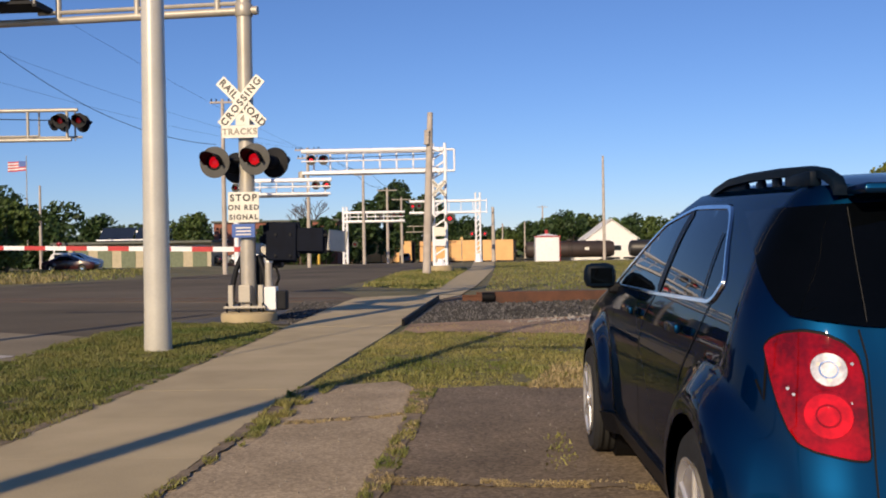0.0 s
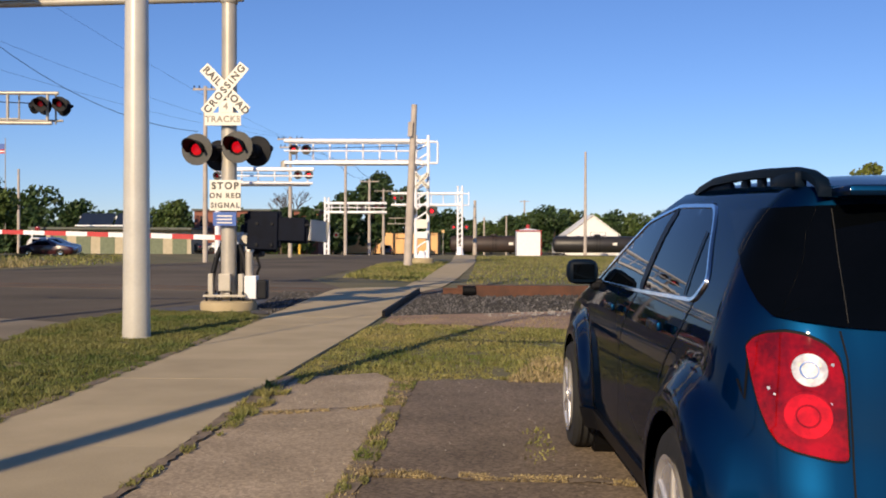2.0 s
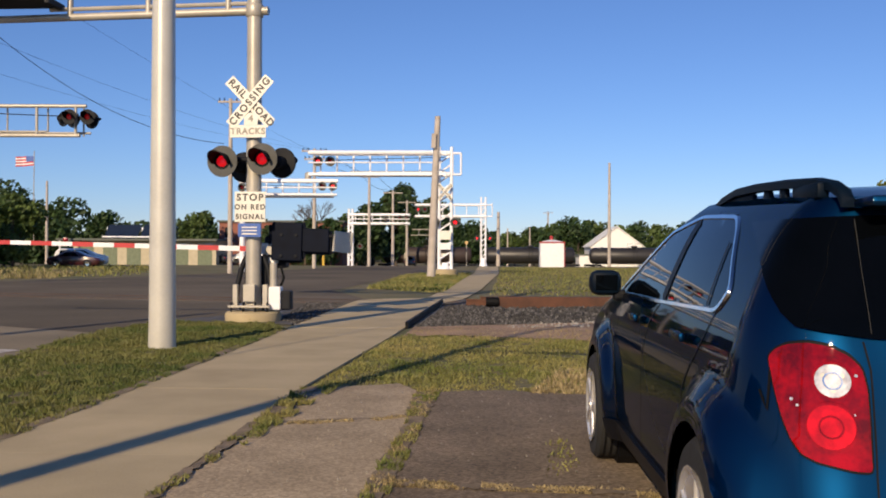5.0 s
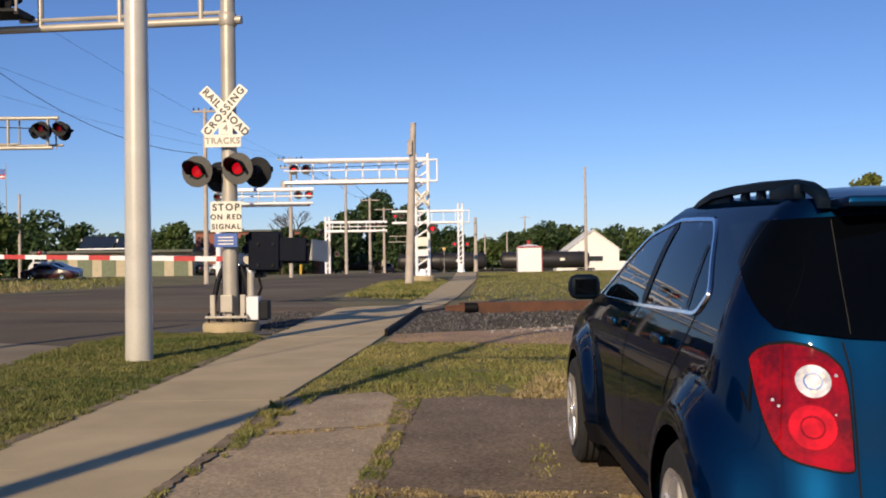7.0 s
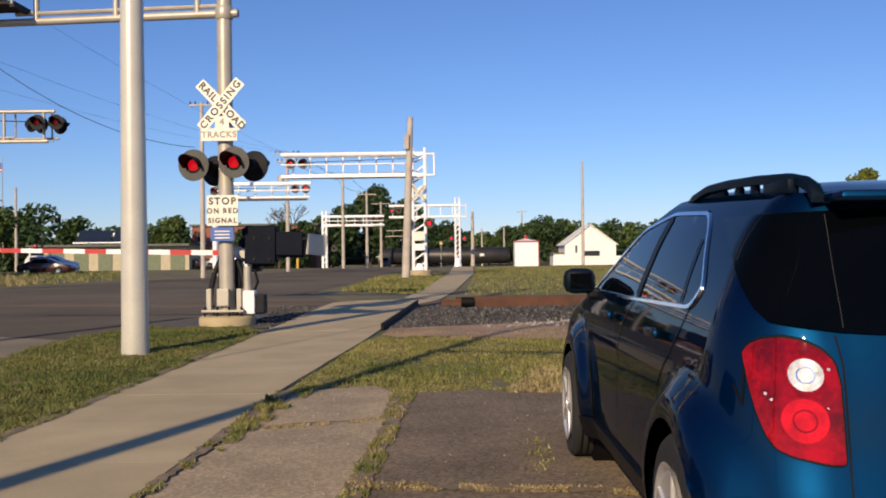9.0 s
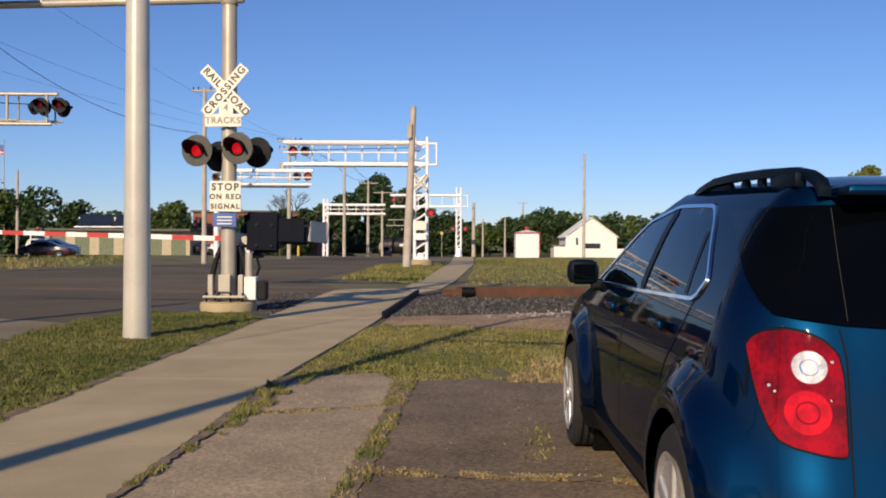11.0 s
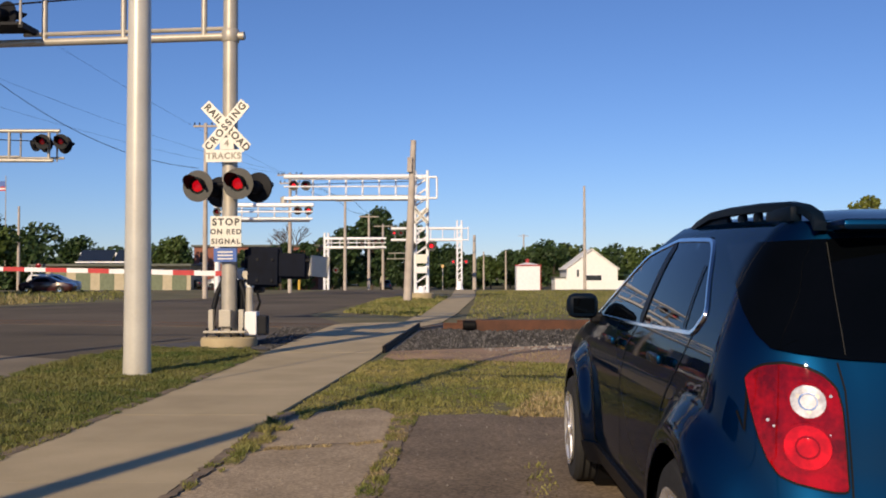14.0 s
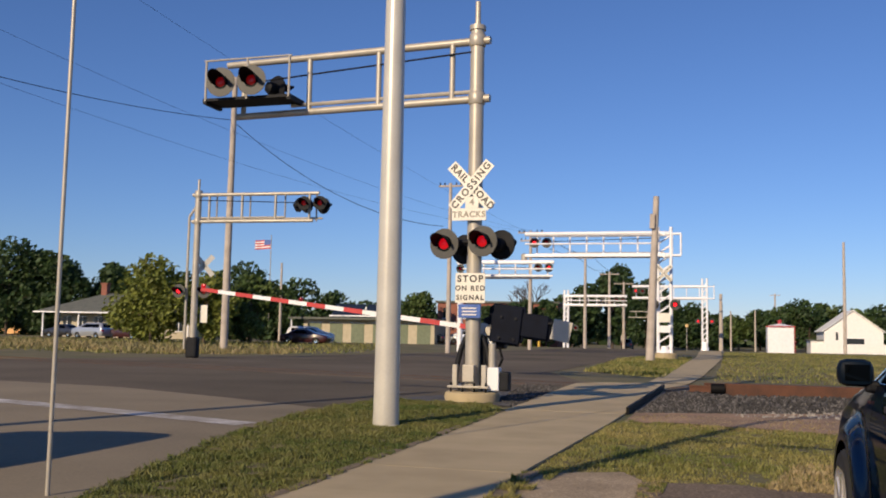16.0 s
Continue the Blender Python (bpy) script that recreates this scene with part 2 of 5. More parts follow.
# ---- ground ----
def make_ground():
    xs = [-2500, -600, -200, -80, -40, -20, 0, 20, 40, 80, 200, 600, 2500]
    ys = [-800, -200, -40, 0, 40, 80, 100, 120, 140, 160, 180, 260, 600, 3500]
    bm = B()
    g = [[bm.verts.new((x, y, ground_z(y))) for x in xs] for y in ys]
    for a, b in zip(g, g[1:]):
        for i in range(len(xs) - 1):
            bm.faces.new((a[i], a[i + 1], b[i + 1], b[i]))
    tagged(part("ground", bm, M_grass), "level ground of mown and dry grass", "ground", kind="structure")


make_ground()
ROAD_R = [(-4.3, -30), (-4.3, 3), (-4.75, 6.7), (-5.9, 11.3), (-6.45, 15.5), (-6.3, 18.3)]
sheet("road", [(-6.35, 15.55), (-6.3, 17.6), (-2.0, 24.6), (-3.3, 26.6), (-3.4, 28), (-5.3, 34), (-4.6, 58), (-1.8, 99.5), (-12.6, 99.5), (-15.8, 66), (-20, 46), (-24.6, 35), (-27, 29), (-26, 19.6), (-16.3, 19.3), (-12.6, 18.7), (-8.95, 16.97)], 0.012,
      M_asphalt, "worn grey asphalt road over the crossing", "road")
sheet("road_approach", ROAD_R[:-2] + [(-6.35, 15.55), (-8.95, 16.97), (-12.6, 18.7), (-16.3, 19.3), (-26, 19.6), (-26, -30)], 0.012, M_roadconc, "pale concrete road lanes before the crossing", "road")
bm = B()
f = bm.faces.new([bm.verts.new((x, y, ground_z(y) + 0.012)) for x, y in [(-12.6, 99.5), (-1.8, 99.5), (1.2, 180), (-9.5, 180)]])
tagged(part("road_far", bm, M_asphalt), "grey asphalt road running on to the trees", "road", kind="structure")
sheet("stop_line", [(-16, 14.95), (-10.5, 13.55), (-6.3, 12.2), (-6.2, 12.7), (-10.5, 14.1), (-16, 15.55)], 0.018, mat("faded_road_paint", (0.62, 0.60, 0.58), (0.24, 0.205, 0.155), scale=1.7, rough=0.85, fine=14), "faded white stop line", "road marking")
sheet("lot_worn", [(-1.80, -6), (-1.78, 4), (-1.72, 7.5), (-1.62, 9.3), (-0.7, 9.75), (-0.46, 9.2), (-0.44, 7.5), (-0.5, 5.5), (-0.62, 2), (-0.7, -6)], 0.02, M_lot_old, "worn pale asphalt strip with weeds in the cracks", "parking lot")
sheet("lot_dark", [(-0.68, -6), (-0.56, 2), (-0.42, 5.5), (-0.36, 7.5), (-0.34, 9.15), (0.3, 9.3), (1.1, 9.1), (3, 8.9), (9, 8.6), (9, -6)], 0.026, M_lot_new, "dark patched asphalt parking lot", "parking lot")
sheet("lot_crack", [(-1.5, 7.42), (-1.13, 7.58), (-0.75, 7.66), (-0.4, 7.88), (-0.4, 7.892), (-0.76, 7.676), (-1.14, 7.598), (-1.5, 7.432)], 0.025, M_lot_new, "dark crack across the worn asphalt", "crack")
rnd = random.Random(21)
for pts_l, pts_r, tone in (([(-1.69, 4.6), (-1.68, 6.2), (-1.67, 7.9), (-1.63, 9.4)], [(-1.63, 4.6), (-1.60, 6.2), (-1.54, 7.6), (-1.45, 9.5)], "pavement's edge"),
                           ([(-0.64, 2), (-0.50, 5.5), (-0.46, 7.5), (-0.50, 9.2)], [(-0.52, 2), (-0.36, 5.5), (-0.31, 7.5), (-0.26, 9.25)], "asphalt joint"),
                           ([(-3.37, 4.0), (-3.37, 10), (-3.39, 16.4)], [(-3.255, 4.0), (-3.25, 10), (-3.27, 16.4)], "pavement's grass side"),
                           ([(-0.42, 5.42), (0.2, 5.36), (0.95, 5.30), (1.4, 5.15)][::-1], [(-0.42, 5.54), (0.2, 5.47), (0.95, 5.40), (1.4, 5.25)][::-1], "cross crack")):
    ragged = []
    for side_pts in (pts_l, pts_r[::-1]):
        for (ax, ay), (bx, by) in zip(side_pts, side_pts[1:]):
            ragged += [(ax + (bx - ax) * k / 24 + rnd.uniform(-0.025, 0.025), ay + (by - ay) * k / 24 + rnd.uniform(-0.025, 0.025)) for k in range(24)]
    sheet("joint_soil", ragged, 0.033 + 0.001 * len(tone) / 10, M_soil, "dark loose soil along the " + tone, "soil")
sheet("dirt_strip", [(-1.15, 15.2), (-0.4, 15.6), (0.8, 15.2), (2.2, 14.6), (4.5, 14.7), (9, 14.6), (14, 15), (14, 20), (4, 20.2), (1.2, 18.2), (-1.1, 17.3)], 0.018, M_dirt, "bare sandy dirt beside the ballast", "dirt")

# ---- pavement slabs ----
def make_pavement():
    base = sheet("pavement", [(-3.28, -6), (-3.28, 10), (-3.3, 16), (-3.42, 25.4), (-0.95, 25.4), (-1.3, 15.5), (-1.66, 9), (-1.76, -6)], 0.009, M_lot_new, "concrete pavement beside the road", "pavement")
    right = lambda y: np.interp(y, [-6, 9, 15.5, 25.4], [-1.76, -1.66, -1.3, -0.95])
    left = lambda y: np.interp(y, [-6, 10, 16, 25.4], [-3.28, -3.28, -3.3, -3.42])
    y = -6.0
    rnd = random.Random(4)
    while y < 25.2:
        y2 = min(y + 1.52, 25.4)
        bm = B()
        e = 0.0014
        z = 0.030 + rnd.uniform(-0.002, 0.002)
        lo = [bm.verts.new((float(x), yy, 0.005)) for x, yy in ((left(y), y + e), (right(y), y + e), (right(y2), y2 - e), (left(y2), y2 - e))]
        hi = [bm.verts.new((v.co.x, v.co.y, z)) for v in lo]
        bm.faces.new(hi)
        for i in range(4):
            bm.faces.new((lo[i], lo[(i + 1) % 4], hi[(i + 1) % 4], hi[i]))
        part("slab", bm, M_concrete, base)
        y = y2
    far = sheet("pavement_far", [(-1.5, 28.2), (-0.42, 64), (-0.3, 96), (1.7, 96), (1.25, 64), (0.05, 34), (-0.35, 28.2)], 0.03, M_concrete, "concrete pavement beyond the first tracks", "pavement")


make_pavement()


# ---- tracks ----
TRACK = pose(0.5, 25.2, 0, 0, 0, -14)   # local x runs along the rails


def make_tracks():
    t = thing("railway_track", "rusty railway track on dark ballast", "railway track", TRACK)
    for y in (-0.75, 0.75):
        bm = B()
        box(bm, -60, y - 0.036, -0.10, -0.6, y + 0.036, 0.022)
        box(bm, -0.6, y - 0.065, 0.02, 60, y + 0.065, 0.05)
        box(bm, -0.6, y - 0.012, 0.05, 60, y + 0.012, 0.14)
        box(bm, -0.6, y - 0.036, 0.14, 60, y + 0.036, 0.18)
        part("rail", bm, M_rust, t)
    tie = None
    for i in range(46):
        x = 1.2 + i * 0.55
        if tie is None:
            tie = part("tie", boxes((-0.11, -1.3, -0.05, 0.11, 1.3, 0.075), bevel=0.012), M_tie, t)
            tie.location.x = x
        else:
            o = new("tie", tie.data)
            o.parent, o.location = t, (x, random.uniform(-0.05, 0.05), 0)
    part("crossing_timber", boxes((-14, -0.62, 0.0, -0.9, 0.62, 0.018), (-14, -1.25, 0.0, -0.9, -0.86, 0.018), (-14, 0.86, 0.0, -0.9, 1.25, 0.018)), M_asphalt, t, "worn asphalt crossing panels between the rails")
    edge = thing("track_edging", "rust-brown timber baulk along the ballast with a dark drain pipe end", "edging", pose(0.2, 23.55, 0))
    part("baulk", boxes((0.35, -0.12, 0.0, 14, 0.12, 0.3), bevel=0.02), M_rust, edge)
    part("pipe", lathe([(0.07, -0.16), (0.12, -0.16), (0.12, 0.16), (0.09, 0.16)], 20), M_black, edge, "black pipe end").location = (0.2, -0.1, 0.17)


make_tracks()
sheet("crossing_apron", [(-3.42, 25.42), (-0.95, 25.42), (-0.35, 28.18), (-1.5, 28.18), (-2.6, 27.9), (-3.4, 27.0)], 0.0205, M_concrete, "pale concrete apron carrying the pavement over the rails", "pavement")


def stones(name, area, count, smin, smax, material, label, z=0.01, seed=1, heap=0.0):
    """Loose stones scattered over a quad of ground, joined."""
    rnd = random.Random(seed)
    verts, faces = [], []
    (ax, ay), (bx, by), (cx, cy), (dx, dy) = area
    for _ in range(count):
        u, v = rnd.random(), rnd.random()
        x = (ax * (1 - u) + bx * u) * (1 - v) + (dx * (1 - u) + cx * u) * v
        y = (ay * (1 - u) + by * u) * (1 - v) + (dy * (1 - u) + cy * u) * v
        s = rnd.uniform(smin, smax)
        zz = z + heap * math.sin(math.pi * u) * math.sin(math.pi * v) * rnd.random()
        k = len(verts)
        a = rnd.uniform(0, 6.28)
        for j in range(4):
            t = a + j * 1.57 + rnd.uniform(-0.4, 0.4)
            verts.append((x + s * math.cos(t), y + s * math.sin(t), zz - 0.01))
        verts.append((x + rnd.uniform(-0.4, 0.4) * s, y + rnd.uniform(-0.4, 0.4) * s, zz + s * rnd.uniform(0.5, 1.1)))
        faces += [(k + j, k + (j + 1) % 4, k + 4) for j in range(4)]
    me = bpy.data.meshes.new(name)
    me.from_pydata(verts, [], faces)
    me.materials.append(material)
    return tagged(new(name, me), label, "gravel", kind="stuff")


stones("ballast", [(-1.08, 17.2), (2.0, 18.6), (14, 23.5), (-0.75, 24.8)], 12000, 0.02, 0.055, M_stone, "loose grey railway ballast", seed=3, heap=0.12)
stones("pale_gravel", [(0.6, 17.2), (14, 19.5), (14, 23.4), (0.9, 21)], 2600, 0.02, 0.055, mat("pale_stone", (0.40, 0.37, 0.32), (0.22, 0.20, 0.18), scale=4, rough=0.9), "pale broken stone along the rail", seed=5, heap=0.1)
stones("kerb_gravel", [(-4.0, 19.0), (-3.3, 17.5), (-3.4, 25.5), (-4.6, 25.5)], 1600, 0.02, 0.05, M_stone, "dark gravel beside the pavement", seed=6)
sheet("ballast_bed", [(-1.15, 17.2), (1.2, 18.1), (4, 20.1), (40, 12), (40, 18), (3, 27.5), (-0.85, 27.8), (-0.85, 25.45)], 0.014, M_gravel, "dark bed of fine ballast under the rails", "ballast")
sheet("gravel_verge", [(-6.2, 18.4), (-3.45, 17.6), (-3.5, 25.5), (-3.4, 26.4), (-2.6, 25.6)], 0.016, M_gravel, "dark gravel verge between road and pavement", "gravel")


# ---- the parked car ----
def smooth_profile(zs, vals, z):
    grid = np.linspace(zs[0], zs[-1], 200)
    v = np.interp(grid, zs, vals)
    k = 9
    p = np.pad(v, k, mode="reflect", reflect_type="odd")
    v = np.convolve(p, np.ones(2 * k + 1) / (2 * k + 1), mode="valid")
    return float(np.interp(z, grid, v))


class Shell:
    """A car body as plan outlines stacked in height; y runs forward from the rear bumper, the left side is -x."""

    def __init__(self, zs, w, rear, front, rr, rf, wheels, arch=0.40, hub=0.345, bow=0.07, ny=120, arch_up=0.0, flare=0.03):
        self.arch_up, self.flare = arch_up, flare
        self.zs, self.tab = zs, dict(w=w, rear=rear, front=front, rr=rr, rf=rf)
        self.wheels, self.arch, self.hub, self.bow, self.ny = wheels, arch, hub, bow, ny

    def v(self, key, z):
        return smooth_profile(self.zs, self.tab[key], z)

    def outline(self, z):
        w, r, f, rr, rf = (self.v(k, z) for k in ("w", "rear", "front", "rr", "rf"))
        pts = []
        bow = lambda x: self.bow * (x / w) ** 2
        for i in range(14):
            x = (w - rr) * i / 14
            pts.append((-x, r + bow(x)))
        y0 = r + bow(w - rr)
        for i in range(12):
            t = math.pi / 2 * i / 12
            pts.append((-(w - rr) - rr * math.sin(t), y0 + rr * (1 - math.cos(t))))
        ya, yb = y0 + rr, f - rf
        for i in range(self.ny):
            y = ya + (yb - ya) * i / self.ny
            pts.append((-w, y))
        for i in range(12):
            t = math.pi / 2 * i / 12
            pts.append((-w + (w * 0.35) * (1 - math.cos(t)), yb + rf * math.sin(t)))
        for i in range(9):
            x = w * 0.65 * (1 - i / 8)
            pts.append((-x, f - rf * 0.0 + 0.05 * (1 - (x / (w * 0.65 + 1e-6)) ** 2)))
        out = []
        for x, y in pts:
            if abs(x) > w * 0.9:
                for wy in self.wheels:
                    d = math.hypot(y - wy, z - self.hub)
                    q = min(1.0, max(0.0, (d - self.arch - 0.045) / 0.15))
                    x -= self.flare * (1 - q * q * (3 - 2 * q))
            out.append((x, y))
        return out

    def at(self, a, z, off=0.0):
        """The point a metres round the outline from the rear's middle, at height z, pushed out by off."""
        side = 1 if a >= 0 else -1
        a = abs(a)
        key = round(z, 3)
        if not hasattr(self, "cache"):
            self.cache = {}
        if key not in self.cache:
            p = np.array(self.outline(z))
            d = np.hypot(*np.diff(p, axis=0).T)
            self.cache[key] = (p, np.r_[0, np.cumsum(d)])
        p, s = self.cache[key]
        x, y = np.interp(a, s, p[:, 0]), np.interp(a, s, p[:, 1])
        e = 0.02
        tx, ty = np.interp(a + e, s, p[:, 0]) - np.interp(a - e, s, p[:, 0]), np.interp(a + e, s, p[:, 1]) - np.interp(a - e, s, p[:, 1])
        n = math.hypot(tx, ty) or 1
        x, y = x - ty / n * off, y + tx / n * off
        return self.crown(Vector((x * side, y, z)))

    def arc(self, y, z):
        """How far round the outline the left side's point at y lies."""
        self.at(0.0, z)
        p, s = self.cache[round(z, 3)]
        i = np.argmax(p[:, 1] * (np.arange(len(p)) < 26 + self.ny))
        return float(np.interp(y, p[14:i, 1], s[14:i]))

    def crown(self, p):
        """The roof line arches gently towards the middle of the car."""
        if self.arch_up and p.z > 1.15:
            p.z += self.arch_up * min(1.0, (p.z - 1.15) / 0.4) * max(0.0, 1 - ((p.y - 2.0) / 1.6) ** 2)
        return p

    def mesh(self, dz=0.04):
        z0, z1 = self.zs[0], self.zs[-1]
        n = int((z1 - z0) / dz)
        bm = B()
        rows = []
        for k in range(n + 1):
            z = z0 + (z1 - z0) * k / n
            o = self.outline(z)
            full = [(x, y) for x, y in o] + [(-x, y) for x, y in reversed(o[1:-1])]
            rows.append([bm.verts.new((x, y, z)) for x, y in full])
        for a, b in zip(rows, rows[1:]):
            m = len(a)
            for i in range(m):
                bm.faces.new((a[i], b[i], b[(i + 1) % m], a[(i + 1) % m]))
        # crowned roof
        top = rows[-1]
        ring = top
        cy = sum(v.co.y for v in top) / len(top)
        for k, (s, h) in enumerate(((0.86, 0.022), (0.6, 0.04), (0.3, 0.05))):
            nxt = [bm.verts.new((v.co.x * s, cy + (v.co.y - cy) * s, z1 + h)) for v in top]
            m = len(ring)
            for i in range(m):
                bm.faces.new((ring[i], nxt[i], nxt[(i + 1) % m], ring[(i + 1) % m]))
            ring = nxt
        bm.faces.new(ring)
        for v in bm.verts:
            v.co = self.crown(v.co)
        inside = set()
        for v in bm.verts:
            if abs(v.co.x) > 0.55:
                for wy in self.wheels:
                    d = math.hypot(v.co.y - wy, v.co.z - self.hub)
                    if d < self.arch:
                        inside.add(v)
                        if d > 1e-4:
                            s = self.arch / d
                            v.co.y, v.co.z = wy + (v.co.y - wy) * s, self.hub + (v.co.z - self.hub) * s
        dead = [f for f in bm.faces if all(v in inside for v in f.verts)]
        bmesh.ops.delete(bm, geom=dead, context="FACES")
        bmesh.ops.recalc_face_normals(bm, faces=bm.faces)
        return bm

    def patch(self, poly, off, step=0.045, thick=0.006, mirror=False):
        """A panel on the body: outline in (arc, height)."""
        bm = B()
        f = bm.faces.new([bm.verts.new((a, z, 0)) for a, z in poly])
        lo = [min(p[i] for p in poly) for i in (0, 1)]
        hi = [max(p[i] for p in poly) for i in (0, 1)]
        for i in (0, 1):
            c = lo[i] + step
            while c < hi[i]:
                co, no = [0, 0, 0], [0, 0, 0]
                co[i], no[i] = c, 1
                bmesh.ops.bisect_plane(bm, geom=bm.verts[:] + bm.edges[:] + bm.faces[:], plane_co=co, plane_no=no)
                c += step
        bmesh.ops.triangulate(bm, faces=[f for f in bm.faces if len(f.verts) > 4])
        edge = [e for e in bm.edges if e.is_boundary]
        r = bmesh.ops.extrude_edge_only(bm, edges=edge)
        rim = {v for v in r["geom"] if isinstance(v, bmesh.types.BMVert)}
        for v in bm.verts:
            v.co = self.at(v.co.x * (-1 if mirror else 1), v.co.y, -thick if v in rim else off)
        bmesh.ops.recalc_face_normals(bm, faces=bm.faces)
        return bm

    def ring(self, poly, width, off, mirror=False):
        """A band that follows a closed outline on the body."""
        c = (sum(p[0] for p in poly) / len(poly), sum(p[1] for p in poly) / len(poly))
        bm = B()
        rows = []
        n = len(poly)
        for i, (a, z) in enumerate(poly):
            pa, pb = poly[i - 1], poly[(i + 1) % n]
            ta, tz = pb[0] - pa[0], pb[1] - pa[1]
            l = math.hypot(ta, tz) or 1
            na, nz = tz / l, -ta / l
            if na * (a - c[0]) + nz * (z - c[1]) < 0:
                na, nz = -na, -nz
            s = -1 if mirror else 1
            rows.append([bm.verts.new(self.at(s * (a + na * w), z + nz * w, o)) for w, o in ((-width * 0.2, 0), (0, off), (width, off), (width * 1.2, 0))])
        for i in range(n):
            p, q = rows[i], rows[(i + 1) % n]
            for j in range(3):
                bm.faces.new((p[j], q[j], q[j + 1], p[j + 1]))
        bmesh.ops.recalc_face_normals(bm, faces=bm.faces)
        return bm

    def line(self, pts, width, off, mirror=False):
        bm = B()
        rows = []
        dense = []
        for p, q in zip(pts, pts[1:]):
            k = max(2, int(math.dist(p, q) / 0.05))
            dense += [(p[0] + (q[0] - p[0]) * i / k, p[1] + (q[1] - p[1]) * i / k) for i in range(k)]
        dense.append(pts[-1])
        for i, (a, z) in enumerate(dense):
            p, q = dense[max(0, i - 1)], dense[min(len(dense) - 1, i + 1)]
            l = math.dist(p, q) or 1
            na, nz = (q[1] - p[1]) / l * width / 2, -(q[0] - p[0]) / l * width / 2
            s = -1 if mirror else 1
            rows.append([bm.verts.new(self.at(s * (a + na), z + nz, off)), bm.verts.new(self.at(s * (a - na), z - nz, off))])
        for p, q in zip(rows, rows[1:]):
            bm.faces.new((p[0], q[0], q[1], p[1]))
        bmesh.ops.recalc_face_normals(bm, faces=bm.faces)
        return bm


def rounded(poly, r=0.05, k=5):
    """Rounds the corners of an outline and thickens it with points."""
    out = []
    n = len(poly)
    for i in range(n):
        p, c, q = Vector(poly[i - 1]), Vector(poly[i]), Vector(poly[(i + 1) % n])
        d1, d2 = (p - c), (q - c)
        rr = min(r, d1.length * 0.45, d2.length * 0.45)
        a, b = c + d1.normalized() * rr, c + d2.normalized() * rr
        for j in range(k + 1):
            t = j / k
            out.append(tuple(a * (1 - t) ** 2 + c * 2 * t * (1 - t) + b * t * t))
        far = (q - c).length - 2 * rr
        m = int(far / 0.08)
        e = c + d2.normalized() * ((q - c).length - min(r, (q - c).length * 0.45))
        for j in range(1, m):
            out.append(tuple(b + (e - b) * j / m))
    return out


M_paint = mat("blue_car_paint", (0.0015, 0.028, 0.085), (0.0015, 0.023, 0.070), scale=1, rough=0.46, metal=0.97, coat=0.5, fine=900, spec=0.2)
M_paint.node_tree.nodes["Principled BSDF"].inputs["Specular Tint"].default_value = (0.005, 0.04, 0.12, 1)
M_glass = mat("tinted_car_glass", (0.0015, 0.002, 0.003), (0.001, 0.0015, 0.002), rough=0.015, spec=0.08)
M_chrome = mat("chrome_trim", (0.75, 0.74, 0.72), (0.62, 0.61, 0.60), rough=0.12, metal=1.0)
M_rubber = mat("tyre_rubber", (0.012, 0.012, 0.012), (0.02, 0.0195, 0.019), scale=9, rough=0.85, bump=0.2)
M_trim = mat("black_car_plastic", (0.005, 0.006, 0.009), (0.004, 0.004, 0.006), scale=9, rough=0.5, spec=0.2)
# weak emission in both red lenses stands in for sunlight caught inside them
M_tail = mat("red_tail_lens", (0.36, 0.001, 0.001), (0.06, 0.0003, 0.0005), scale=9, rough=0.06, spec=0.2, coat=0.25, emit=(1.0, 0.003, 0.001), power=0.06)
M_brake = mat("sunlit_brake_lens", (0.55, 0.002, 0.002), (0.16, 0.001, 0.001), scale=22, rough=0.1, spec=0.2, coat=0.25, emit=(1.0, 0.012, 0.012), power=0.3)
M_reverse = mat("clear_reverse_lens", (0.95, 0.93, 0.9), (0.42, 0.40, 0.40), scale=24, rough=0.16, metal=0.2, coat=1.0, fine=70)
M_alloy = mat("alloy_wheel_paint", (0.82, 0.80, 0.78), (0.68, 0.66, 0.65), scale=6, rough=0.25, metal=0.55, coat=0.6)
M_rail = mat("dark_blue_roof_rail", (0.0025, 0.008, 0.018), (0.002, 0.006, 0.014), scale=9, rough=0.5, spec=0.08)


def wheel(parent, x, y, r, side, turn=0):
    s = side
    tyre = part("wheel", lathe([(r * 0.66, -0.115), (r * 0.78, -0.124), (r * 0.93, -0.118), (r, -0.092), (r, 0.092), (r * 0.93, 0.118), (r * 0.78, 0.124), (r * 0.66, 0.115)], 48), M_rubber, parent, "black tyre on an alloy wheel", smooth=True)
    tyre.matrix_basis = pose(x, y, r)
    for k in range(4):
        g = part("groove", lathe([(r - 0.004, -0.008), (r + 0.002, -0.007), (r + 0.002, 0.007), (r - 0.004, 0.008)], 48), M_black, tyre)
        g.location.x = -0.063 + k * 0.042
    part("rim", lathe([(r * 0.67, 0.117 * s), (r * 0.70, 0.131 * s), (r * 0.64, 0.130 * s), (r * 0.60, 0.119 * s), (r * 0.3, 0.118 * s)], 40), M_alloy, tyre, "bright alloy rim", smooth=True)
    for k in range(5):
        bm = B()
        box(bm, 0.10 * s, -0.035, 0.03, 0.128 * s, 0.035, r * 0.64, bevel=0.008)
        o = part("spoke", bm, M_alloy, tyre)
        o.rotation_euler.x = radians(72 * k + turn)
    part("hub_cap", lathe([(0.045, 0.118 * s), (0.04, 0.136 * s), (0.01, 0.138 * s)], 16), M_alloy, tyre, smooth=True)
    return tyre


